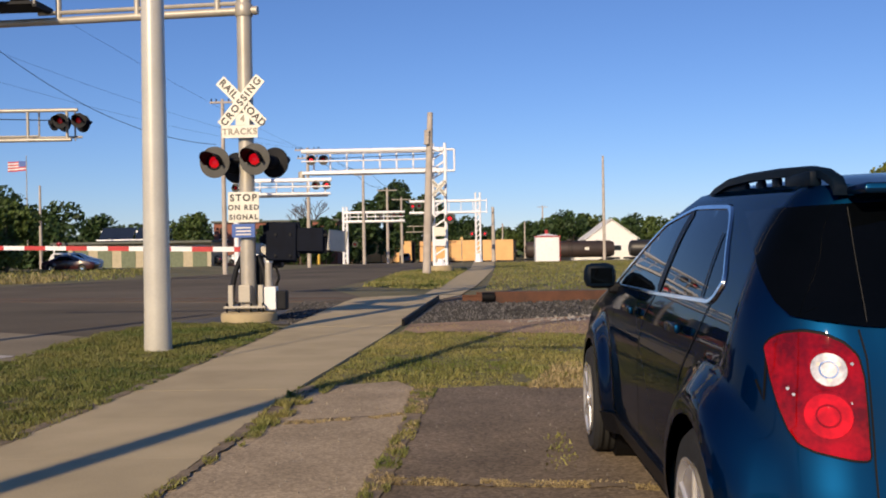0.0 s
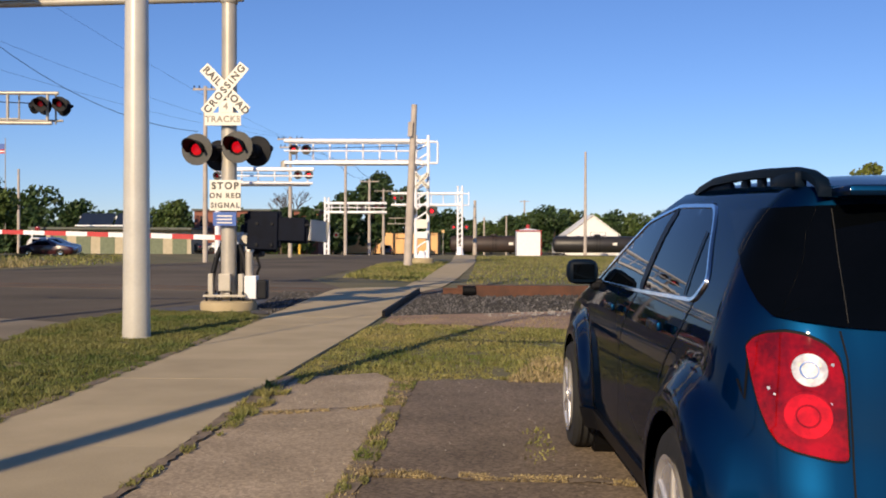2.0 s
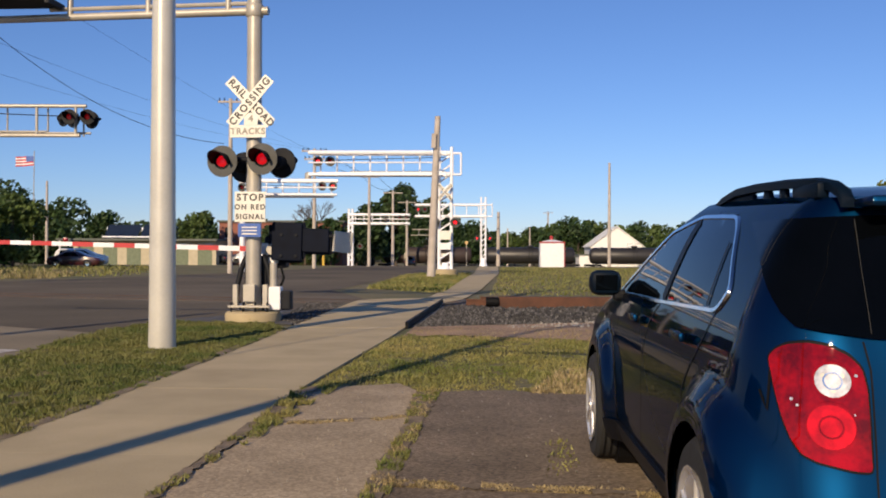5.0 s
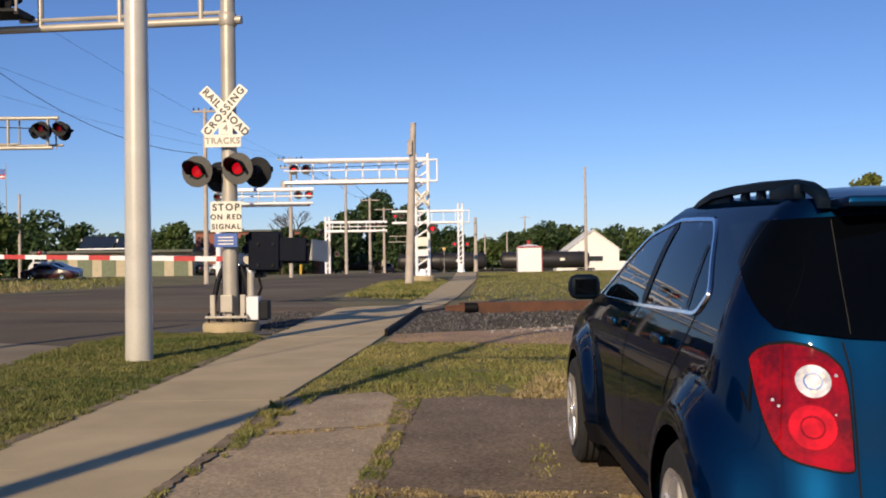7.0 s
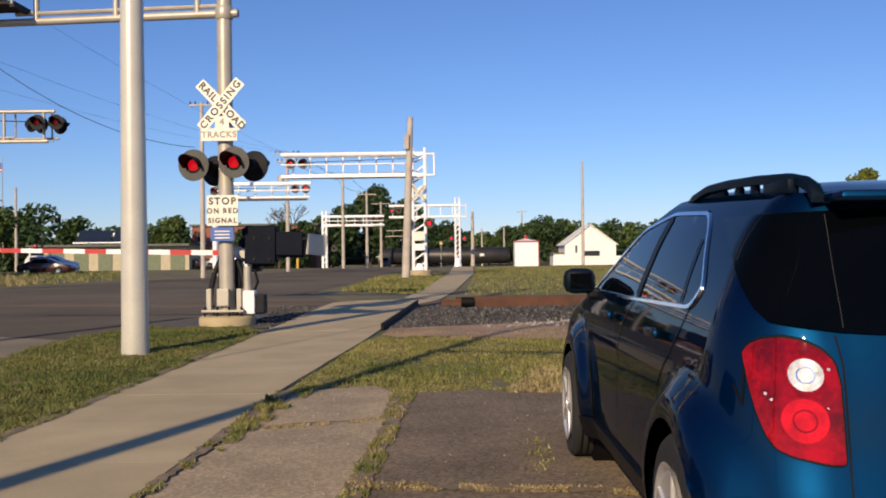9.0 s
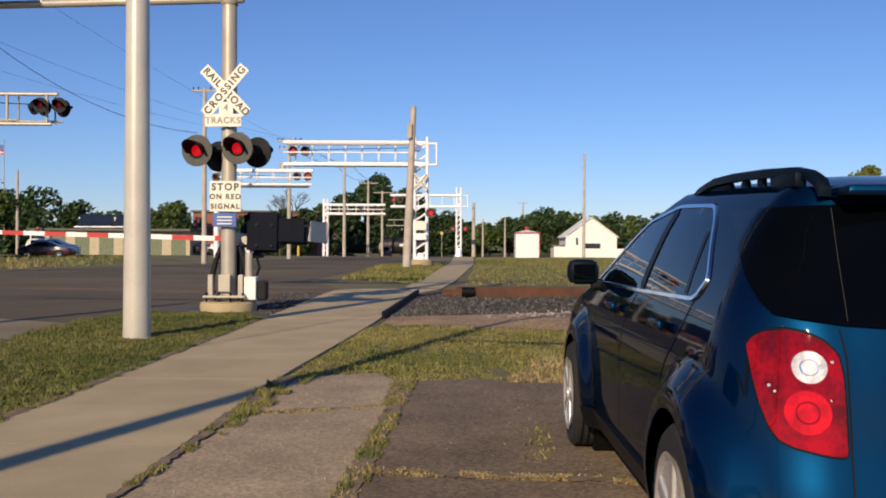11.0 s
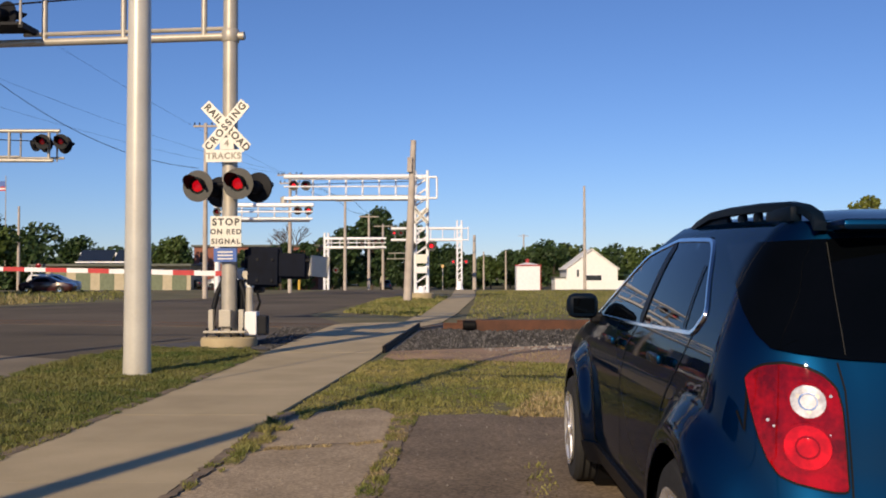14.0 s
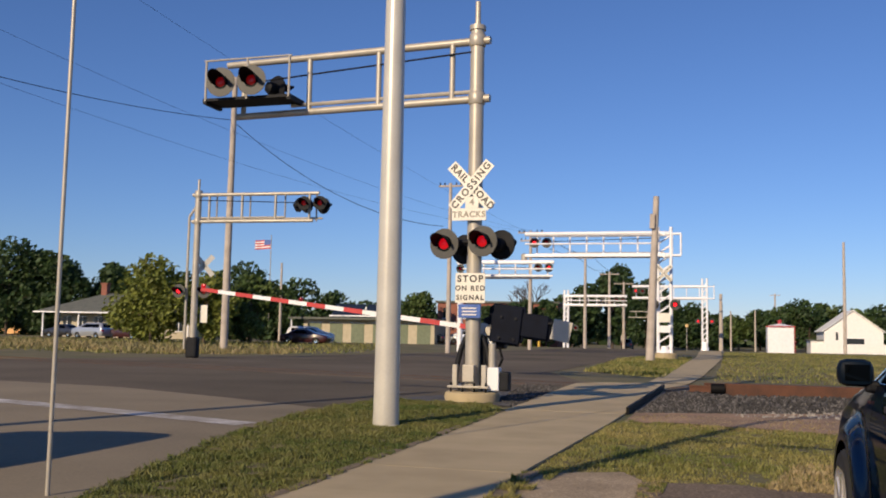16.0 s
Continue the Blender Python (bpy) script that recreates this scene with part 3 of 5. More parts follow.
def make_suv(m):
    car = thing("parked_car", "dark blue SUV with chrome window trim, parked on asphalt", "car", m)
    zs = [0.20, 0.30, 0.42, 0.55, 0.70, 0.82, 0.94, 1.02, 1.08, 1.14, 1.24, 1.38, 1.475, 1.54]
    sh = Shell(zs,
               w=[0.85, 0.895, 0.915, 0.92, 0.918, 0.912, 0.90, 0.885, 0.868, 0.85, 0.812, 0.745, 0.685, 0.62],
               rear=[0.10, 0.03, 0.0, 0.0, 0.045, 0.06, 0.075, 0.09, 0.10, 0.12, 0.165, 0.225, 0.25, 0.27],
               front=[4.55, 4.70, 4.76, 4.77, 4.74, 4.65, 4.45, 4.12, 3.72, 3.45, 3.12, 2.72, 2.40, 2.12],
               rr=[0.36] * 4 + [0.36, 0.36, 0.36, 0.34, 0.31, 0.28, 0.25, 0.22, 0.19, 0.16],
               rf=[0.5, 0.5, 0.5, 0.5, 0.5, 0.5, 0.5, 0.45, 0.4, 0.35, 0.3, 0.3, 0.28, 0.25],
               wheels=(0.64, 3.54), bow=0.10, arch_up=0.05, flare=0.072)
    part("body", sh.mesh(0.035), M_paint, car, smooth=True)
    A = sh.arc
    # side glass in a chrome band, front door pane, rear door pane, pillar
    for mir in (False, True):
        dlo = rounded([(A(0.80, 1.145), 1.145), (A(0.715, 1.22), 1.22), (A(0.80, 1.285), 1.285), (A(0.98, 1.415), 1.415), (A(1.12, 1.47), 1.47), (A(1.75, 1.48), 1.48), (A(2.35, 1.425), 1.425), (A(3.05, 1.2), 1.2), (A(3.2, 1.12), 1.12), (A(2.0, 1.125), 1.125)], 0.06)
        part("side_window", sh.patch(dlo, 0.004, mirror=mir), M_glass, car, "dark tinted side window band", smooth=True)
        part("window_trim", sh.ring(dlo, 0.014, 0.010, mir), M_chrome, car, "chrome window surround", smooth=True)
        part("door_pillar", sh.line([(A(1.80, 1.13), 1.13), (A(1.74, 1.475), 1.475)], 0.07, 0.009, mir), M_trim, car, "black door pillar")
        part("pane_divider", sh.line([(A(0.94, 1.15), 1.15), (A(0.99, 1.38), 1.38)], 0.022, 0.009, mir), M_trim, car)
        for pts in ([(A(1.86, 1.12), 1.12), (A(2.02, 1.0), 1.0), (A(2.10, 0.8), 0.8), (A(2.12, 0.36), 0.36)], [(A(3.0, 1.10), 1.10), (A(3.02, 0.7), 0.7), (A(2.98, 0.36), 0.36)], [(A(0.80, 1.13), 1.13), (A(0.92, 0.98), 0.98), (A(1.12, 0.80), 0.80), (A(1.18, 0.36), 0.36)], [(A(1.18, 0.36), 0.36), (A(2.98, 0.36), 0.36)], [(0.853, 1.02), (0.872, 0.86), (0.90, 0.92)]):
            part("panel_gap", sh.line(pts, 0.009, 0.0025, mir), M_black, car)
        part("sill_cladding", sh.patch([(A(1.14, 0.21), 0.21), (A(3.12, 0.21), 0.21), (A(3.08, 0.34), 0.34), (A(1.18, 0.34), 0.34)], 0.02, mirror=mir), M_trim, car, "black sill cladding", smooth=True)
        for y in (1.20, 2.36):
            bm = B()
            c = sh.at((-1 if mir else 1) * A(y, 1.0), 1.0, 0.03)
            box(bm, c.x - 0.013, c.y - 0.11, 0.99, c.x + 0.013, c.y + 0.11, 1.03, bevel=0.011)
            part("door_handle", bm, M_paint, car, smooth=True)
        part("roof_rail", rail_mesh(sh, mir), M_rail, car, "black roof rail with raised feet", smooth=True)
        # mirror
        s = 1 if mir else -1
        bm = B()
        box(bm, s * 0.875, 3.02, 1.095, s * 1.068, 3.16, 1.25, bevel=0.05)
        mi = part("door_mirror", bm, M_rail, car, "black door mirror", smooth=True)
        part("mirror_glass", boxes((s * 0.905, 3.0185, 1.13, s * 1.035, 3.024, 1.22), bevel=0.002), M_glass, mi)
        part("mirror_foot", boxes((s * 0.83, 3.06, 1.06, s * 0.92, 3.15, 1.13), bevel=0.02), M_trim, mi)
        # tail lamp wraps the corner
        lamp = rounded([(0.856, 1.027), (0.83, 1.052), (0.79, 1.07), (0.728, 1.078), (0.672, 1.07), (0.618, 1.044), (0.584, 1.007), (0.572, 0.944), (0.569, 0.829), (0.569, 0.703),
                        (0.612, 0.704), (0.666, 0.714), (0.718, 0.724), (0.762, 0.742), (0.79, 0.78), (0.816, 0.842), (0.84, 0.934)], 0.012, 2)
        tl = part("tail_lamp", sh.patch(lamp, 0.012, mirror=mir), M_tail, car, "red tail lamp cluster wrapping the corner", smooth=True)
        part("lamp_seal", sh.ring(lamp, 0.007, 0.008, mir), M_black, tl, smooth=True)
        circle = lambda a, z, r, n=24: [(a + r * math.cos(2 * math.pi * t / n), z + r * math.sin(2 * math.pi * t / n)) for t in range(n)]
        for nm, (a, z), r, mt, lb in (("reverse_lamp", (0.666, 0.968), 0.050, M_reverse, "clear round reverse lamp"), ("brake_lamp", (0.676, 0.83), 0.067, M_brake, "round red lens")):
            part(nm, sh.patch(circle(a, z, r), 0.017, step=0.03, mirror=mir), mt, tl, lb, smooth=True)
            part("lamp_ring", sh.ring(circle(a, z, r), 0.008, 0.021, mir), M_tail, tl, smooth=True)
            part("bulb_ring", sh.ring(circle(a, z, r * 0.45, 16), 0.005, 0.0205, mir), M_chrome if nm == "reverse_lamp" else M_tail, tl, smooth=True)
        part("bulb_lens", sh.patch(circle(0.676, 0.83, 0.026, 16), 0.0195, step=0.03, mirror=mir), M_brake, tl, smooth=True)
        # small pale chips put the sun's glints on the lens into the shape
        for a, z, r in ((0.785, 0.905, 0.005), (0.768, 0.888, 0.004), (0.635, 0.878, 0.006), (0.612, 0.868, 0.004), (0.602, 0.985, 0.005)):
            part("reflector_chip", sh.patch(circle(a, z, r, 8), 0.016, step=0.03, mirror=mir), M_reverse, tl)
        for k in range(3):
            t = 2.1 * k + 0.5
            part("bulb_facet", sh.patch(circle(0.666 + 0.030 * math.cos(t), 0.968 + 0.030 * math.sin(t), 0.007, 8), 0.0195, step=0.03, mirror=mir), M_galv, tl)
    # wraparound rear glass and tailgate
    half = [(0.44, 1.09), (0.55, 1.096), (0.68, 1.112), (0.76, 1.126), (0.80, 1.165), (0.84, 1.235), (0.88, 1.31), (1.0, 1.39), (1.16, 1.455), (0.7, 1.472), (0.4, 1.48)]
    rg = [(0, 1.085)] + half + [(-a, z) for a, z in reversed(half)]
    part("rear_window", sh.patch(rg, 0.013, step=0.04), M_glass, car, "dark tinted wraparound rear window", smooth=True)
    for s in (1, -1):
        part("quarter_divider", sh.line([(s * 0.546, 1.11), (s * 0.54, 1.465)], 0.0025, 0.0165), M_rubber, car)
    part("spoiler", boxes((-0.54, 0.15, 1.497, 0.54, 0.60, 1.535), bevel=0.018), M_paint, car, smooth=True)
    part("tailgate_gap", sh.line([(0.57, 1.085), (0.555, 1.0), (0.552, 0.75), (0.56, 0.52), (0, 0.50)], 0.006, 0.002), M_black, car)
    part("tailgate_gap", sh.line([(-0.57, 1.085), (-0.555, 1.0), (-0.552, 0.75), (-0.56, 0.52), (0, 0.50)], 0.006, 0.002), M_black, car)
    part("bumper_trim", sh.patch([(-1.0, 0.24), (1.0, 0.24), (1.05, 0.40), (-1.05, 0.40)], 0.02), M_trim, car, "black lower bumper", smooth=True)
    part("number_plate", boxes((-0.26, 0.03, 0.72, 0.26, 0.045, 0.88), bevel=0.004), M_white, car, "plain pale number plate")
    part("wiper", rods((( 0.0, 0.09, 1.16), (0.45, 0.14, 1.19), 0.008)), M_trim, car)
    for y in (0.64, 3.54):
        for s in (-1, 1):
            wheel(car, s * (0.88 if y > 2 else 0.85), y, 0.345, s, 20 if y > 2 else 5)
        part("wheel_well", lathe([(0.40, -0.86), (0.41, -0.6), (0.41, 0.6), (0.40, 0.86)], 24), M_black, car).location = (0, y, 0.345)
    part("underbody", boxes((-0.78, 0.3, 0.2, 0.78, 4.4, 0.3)), M_black, car)
    return car


def rail_mesh(sh, mir):
    s = 1 if mir else -1
    bm = B()
    pts = [(0.56, 0.29, 1.52), (0.562, 0.315, 1.553), (0.57, 0.37, 1.578), (0.585, 0.47, 1.596), (0.605, 0.72, 1.609), (0.612, 1.09, 1.620), (0.612, 1.38, 1.620), (0.61, 1.60, 1.598), (0.60, 1.76, 1.572)]
    rows = []
    for i, (x, y, z) in enumerate(pts):
        h = 0.017
        rows.append([bm.verts.new((s * (x + dx), y, z + dz)) for dx, dz in ((-0.022, -h), (-0.022, h * 0.6), (-0.01, h), (0.01, h), (0.022, h * 0.6), (0.022, -h))])
    for a, b in zip(rows, rows[1:]):
        for i in range(6):
            bm.faces.new((a[i], a[(i + 1) % 6], b[(i + 1) % 6], b[i]))
    bm.faces.new(rows[0])
    bm.faces.new(rows[-1])
    for y0, y1 in ((0.40, 0.66), (0.74, 0.81), (0.93, 1.01), (1.15, 1.66)):
        box(bm, s * (0.575 + 0.02 * (y0 > 0.5)), y0, 1.53 + 0.02 * y0, s * 0.618, y1, 1.588 + 0.012 * y0, bevel=0.01)
    bmesh.ops.recalc_face_normals(bm, faces=bm.faces)
    return bm


make_suv(pose(1.89, 2.78, 0.026))


# ---- light pole before the crossing ----
def light_pole(m, h=10.5, label="tall tapered steel light pole standing in the grass", arm=False):
    p = thing("light_pole", label, "pole", m)
    top = 8.2 if arm else h
    r = 0.15 if arm else 0.195
    part("shaft", lathe([(r, 0), (r - 0.005, 0.3), (r - 0.005 - 0.0062 * top, top)], 32, "Z"), M_pole, p, smooth=True)
    if arm:
        bend = [(0, 8.19), (0.02, 8.6), (0.14, 9.05), (0.48, 9.5), (1.05, 9.9), (1.85, 10.15), (2.85, 10.28), (3.65, 10.3)]
        part("lamp_arm", rods(*(((a, 0, b), (c, 0, d), 0.075 - 0.004 * k, 0.071 - 0.004 * k) for k, ((a, b), (c, d)) in enumerate(zip(bend, bend[1:])))), M_pole, p, smooth=True)
        part("cross_arm", rods(((0, 0, 7.35), (3.6, -0.45, 7.4), 0.05, 0.04)), M_pole, p, smooth=True)
        part("lamp_head", boxes((3.7, -0.16, 10.2, 4.4, 0.16, 10.36), bevel=0.05), M_pole, p, smooth=True)
    part("base_collar", lathe([(r + 0.01, -0.02), (r + 0.01, 0.012), (r + 0.003, 0.02)], 32, "Z"), M_pole, p, smooth=True)
    return p


light_pole(pose(-4.43, 13.3, 0))
light_pole(pose(-5.25, -2.6, 0), label="tall tapered steel light pole casting a long shadow", arm=True)

# ---- crossing signals ----
def flasher(parent, x, y, z, face, lens, name="flashing_lamp", r=0.31, board=None):
    """A round black backboard with hood and red lens; face: heading in degrees, 0 looks towards -y."""
    bb = part(name, lathe([(0.02, -0.03), (r, -0.03), (r, -0.015), (r * 0.97, 0.0), (0.12, 0.02)], 28, "Y"), board or (M_dark if abs(face) > 90 else M_backboard), parent, "black round backboard with a hooded red lamp", smooth=False)
    bb.matrix_basis = pose(x, y, z, 0, 0, face)
    part("hood_back", lathe([(0.158, -0.0335), (0.158, -0.0315), (0.02, -0.031)], 24, "Y"), M_black, bb)
    part("housing", lathe([(0.13, 0.0), (0.14, 0.05), (0.13, 0.22), (0.05, 0.26)], 20, "Y"), M_dark, bb, smooth=True)
    part("lens", lathe([(0.112, -0.034), (0.10, -0.05), (0.06, -0.062), (0.01, -0.066)], 20, "Y"), lens, bb, "glowing red lens", smooth=True)
    bm = B()
    n = 16
    rows = []
    for i in range(n + 1):
        t = math.pi * (-0.12 + 1.24 * i / n)
        d = 0.46 * max(0.12, math.sin(max(0, min(math.pi, math.pi * i / n)))) ** 0.5
        rows.append([bm.verts.new((math.cos(t) * q, y2, math.sin(t) * q)) for q, y2 in ((0.165, -0.03), (0.175, -0.03 - d), (0.167, -0.03 - d), (0.157, -0.03))])
    for a, b in zip(rows, rows[1:]):
        for j in range(4):
            bm.faces.new((a[j], a[(j + 1) % 4], b[(j + 1) % 4], b[j]))
    bmesh.ops.recalc_face_normals(bm, faces=bm.faces)
    part("hood", bm, M_black, bb, smooth=True)
    return bb


M_backboard = mat("grey_black_backboard", (0.055, 0.055, 0.052), (0.04, 0.04, 0.037), scale=6, rough=0.55)


def crossbuck(parent, m):
    """Two crossed blades with the standard wording."""
    for k, ang in enumerate((48, -48)):
        blade = part("crossbuck_blade", boxes((-0.61, -0.006, -0.115, 0.61, 0.006, 0.115), bevel=0.003), M_sign, parent, "white crossbuck blade with black lettering")
        blade.matrix_basis = m @ pose(0, -0.012 * (k == 0), 0, 0, -ang, 0)
        if k == 0:
            lettering("CROSSING", 0.195, blade, pose(0, -0.0085, 0, 90, 0, 0), M_ink, space=1.32)
        else:
            lettering("RAIL", 0.195, blade, pose(-0.36, -0.0085, 0, 90, 0, 0), M_ink)
            lettering("ROAD", 0.195, blade, pose(0.35, -0.0085, 0, 90, 0, 0), M_ink)


def cantilever(name, label, m, arm, height, steel, arm_z=(7.45, 6.22), lens=(0, 1), detail=True, truss=4, depth=0.0, lamps_at=None, r=0.155, side=-1, head=3.23, catwalk=True, mast_w=0.0):
    """A mast with a two-pipe arm that reaches out along local x * side."""
    s = thing(name, label, "crossing signal", m, "crossing signals")
    n = 20 if detail else 10
    if mast_w:
        # lattice of two legs
        for dx in (-mast_w / 2, mast_w / 2):
            part("mast_leg", rods(((dx, 0, 0), (dx, 0, height), r * 0.62, r * 0.55), n=n), steel, s, smooth=True)
        k = int(height / 0.62)
        for i in range(k):
            z = 0.4 + i * (height - 0.8) / k
            part("brace", rods(((-mast_w / 2, 0, z), (mast_w / 2, 0, z + 0.5), 0.06), n=6), steel, s)
    else:
        part("mast", lathe([(r, -0.06), (r * 0.98, height * 0.5), (r * 0.93, height - 0.55)], n, "Z"), steel, s, smooth=True)
        part("mast_cap", lathe([(r * 1.1, height - 0.6), (r * 1.1, height - 0.5), (0.06, height - 0.48), (0.055, height), (0.05, height + 0.02)], n, "Z"), steel, s, smooth=True)
    top, bot = arm_z
    for z, ext in ((top, 0.0), (bot, 0.0)):
        part("arm_pipe", rods(((-side * 0.28, -0.0, z), (side * (arm - 0.3 * (z == bot) * (0.9 if detail else 0)), depth, z), (0.085 if steel is M_galv else 0.16), (0.075 if steel is M_galv else 0.15)), n=n), steel, s, smooth=True)
    for i in range(truss):
        x = side * (0.55 + (arm - 1.0) * i / max(1, truss - 1))
        yy = depth * abs(x) / arm
        part("arm_strut", rods(((x, yy, bot), (x, yy, top), 0.06 if detail else 0.055), n=10), steel, s, smooth=True)
    x1 = side * arm
    if detail:
        part("conduit", rods(((0, 0.02, bot + 0.16), (side * (arm * 0.72), depth * 0.7, bot + 0.16), 0.045), n=8), M_galv, s)
        part("cable", rods(((0, -0.1, top - 0.25), (side * arm * 0.85, depth, top - 0.42), 0.02), n=6), M_black, s)
        for q in (0.25, -0.1):
            zc = top if q > 0 else bot
            part("clamp", lathe([(r * 1.02, zc - 0.13), (r * 1.12, zc - 0.11), (r * 1.12, zc + 0.11), (r * 1.02, zc + 0.13)], n, "Z"), steel, s, smooth=True)
    if catwalk:
        xa, xb = side * (arm - 2.0), side * (arm + 0.15)
        lo, hi = min(xa, xb), max(xa, xb)
        yb = depth - 0.45
        w = part("catwalk", boxes((lo, yb - 0.35, bot + 0.2, hi, yb + 0.35, bot + 0.26), (lo, yb - 0.35, bot + 0.14, lo + 0.09, yb + 0.35, bot + 0.2), (hi - 0.09, yb - 0.35, bot + 0.14, hi, yb + 0.35, bot + 0.2)), M_dark, s, "dark steel grating catwalk")
        for x in (lo + 0.05, (lo + hi) / 2, hi - 0.05):
            part("railing_post", rods(((x, yb - 0.33, bot + 0.2), (x, yb - 0.33, bot + 1.12), 0.028), n=8), steel, s)
        part("railing_bar", rods(((lo, yb - 0.33, bot + 1.12), (hi, yb - 0.33, bot + 1.12), 0.022), n=8), steel, s)
    la = lamps_at if lamps_at is not None else arm - 0.25
    zl = (top + bot) / 2 + (-0.06 if catwalk else 0.12)
    board = M_dark if steel is M_galv and not catwalk else None
    lit = (M_lamp_far if steel is M_silver else M_lamp, M_lamp_dim)
    for k in (0, 1):
        flasher(s, side * (la - (0.15 if catwalk else 0) - 0.75 * k), depth - (0.98 if catwalk else 0.35), zl, 8 if catwalk else 0, lit[lens[k]], r=0.33 if catwalk else 0.31, board=board)
    if steel is M_galv:
        flasher(s, side * (la - (0.85 if catwalk else 1.25)), depth + 0.25, zl + (0.12 if catwalk else 0), 155, M_lamp_dim, r=0.32)
    return s


# --- the near signal with its gate ---
MAST = (-4.43, 18.65)
near = cantilever("cantilever_signal", "tan steel cantilever crossing signal with red flashers on a concrete base", pose(*MAST, 0.12, 0, 0, -1.5), 6.1, 8.15, M_galv, arm_z=(7.33, 6.10), lens=(1, 1), depth=0.45, truss=4)
part("foundation", lathe([(0.54, -0.14), (0.56, -0.02), (0.54, 0.06), (0.49, 0.085)], 28, "Z"), M_concrete, near, "weathered round concrete foundation", smooth=True)
part("base_plate", boxes((-0.42, -0.36, 0.165, 0.42, 0.36, 0.21), bevel=0.01), M_galv, near)
for bx in (-0.36, -0.12, 0.12, 0.36):
    for by in (-0.3, 0.3):
        part("anchor_bolt", rods(((bx, by, 0.08), (bx, by, 0.27), 0.022), n=8), M_dark, near)
for sx in (-0.3, 0.3):
    part("guard_bracket", boxes((sx - 0.05, -0.26, 0.2, sx + 0.05, -0.14, 0.62), bevel=0.012), M_galv, near)
for sx in (-1, 1):
    for a, b in (((sx * 0.36, 0.02, 0.2), (sx * 0.34, 0.05, 0.6)), ((sx * 0.34, 0.05, 0.6), (sx * 0.27, 0.1, 0.95)), ((sx * 0.27, 0.1, 0.95), (sx * 0.16, 0.14, 1.2))):
        part("side_leg", rods((a, b, 0.055), n=12), M_dark, near, smooth=True)
part("cable_loop", rods(((0.52, 0.0, 0.5), (0.62, 0.0, 0.75), 0.025), ((0.62, 0.0, 0.75), (0.56, 0.02, 0.95), 0.025), ((0.56, 0.02, 0.95), (0.44, 0.02, 1.02), 0.025), n=8), M_black, near)
part("gate_support", boxes((-0.22, 0.12, 0.2, 0.24, 0.36, 1.2), bevel=0.03), M_dark, near)
part("junction_box", boxes((-0.14, -0.27, 0.28, 0.10, -0.15, 0.62), bevel=0.015), M_galv, near)
part("crank_post", rods(((0.42, -0.05, 0.15), (0.42, -0.05, 1.05), 0.075), n=16), M_galv, near, smooth=True)
part("cable_box", boxes((0.36, -0.22, 0.12, 0.60, 0.02, 0.58), bevel=0.02), M_white, near, "white cable box")
part("cable_box_side", boxes((0.602, -0.2, 0.12, 0.80, 0.05, 0.5), bevel=0.03), M_dark, near)
part("lamp_crossarm", rods(((-0.62, -0.17, 3.10), (0.42, -0.17, 3.10), 0.05), n=12), M_dark, near, smooth=True)
flasher(near, -0.51, -0.42, 3.04, -6, M_lamp)
flasher(near, 0.285, -0.42, 3.085, -6, M_lamp)
flasher(near, -0.27, 0.18, 2.98, 165, M_lamp_dim)
flasher(near, 0.53, 0.12, 3.06, 165, M_lamp_dim)
crossbuck(near, pose(-0.02, -0.24, 4.24, 0, -2, 0))
tr = part("track_sign", boxes((-0.42, -0.25, 3.53, 0.30, -0.235, 3.78), (-0.14, -0.25, 3.782, 0.14, -0.235, 4.02), bevel=0.004), M_sign, near, "white track-count sign")
lettering("TRACKS", 0.17, tr, pose(-0.06, -0.254, 3.65, 90, 0, 0), M_overlit_ink)
lettering("4", 0.18, tr, pose(0.0, -0.254, 3.90, 90, 0, 0), M_overlit_ink)
st = part("stop_sign_panel", boxes((-0.32, -0.25, 1.86, 0.30, -0.235, 2.46), bevel=0.004), M_sign, near, "white stop on red signal panel")
for tx, z, sz in (("STOP", 2.34, 0.19), ("ON RED", 2.15, 0.14), ("SIGNAL", 1.96, 0.14)):
    lettering(tx, sz, st, pose(-0.01, -0.254, z, 90, 0, 0), M_ink, space=1.28)
bs = part("blue_notice", boxes((-0.25, -0.25, 1.56, 0.21, -0.235, 1.83), bevel=0.004), M_blue, near, "blue notice with pale lines")
for k in range(3):
    part("notice_bar", boxes((-0.17, -0.256, 1.61 + k * 0.065, 0.13, -0.252, 1.635 + k * 0.065)), M_sign, bs)

M_navy = mat("dark_navy_steel", (0.004, 0.007, 0.018), (0.0025, 0.004, 0.010), scale=5, rough=0.6, spec=0.1)
gate = thing("crossing_gate", "red and white striped crossing gate arm with dark counterweights", "crossing gate", pose(MAST[0] + 0.33, MAST[1] + 0.30, 1.44))
part("pivot_box", boxes((-0.2, 0.05, -0.38, 0.25, 0.42, 0.28), bevel=0.05), M_dark, gate, "dark gate mechanism box", smooth=False)
part("pivot_hub", rods(((0, -0.16, 0), (0, 0.42, 0), 0.11), n=20), M_galv, gate, smooth=True)
arm = part("gate_arm", boxes((-6.7, 0.002, -0.03, 0.2, 0.03, 0.03)), M_white, gate, "striped gate arm with counterweight")
L = 6.75
for k in range(15):
    a, b = 0.25 + k * (L - 0.25) / 15, 0.25 + (k + 1) * (L - 0.25) / 15
    h = 0.052 - 0.012 * k / 15
    part("stripe", boxes((-a, -0.03, -h, -b, 0.0, h)), M_red if k % 2 == 0 else M_white, arm)
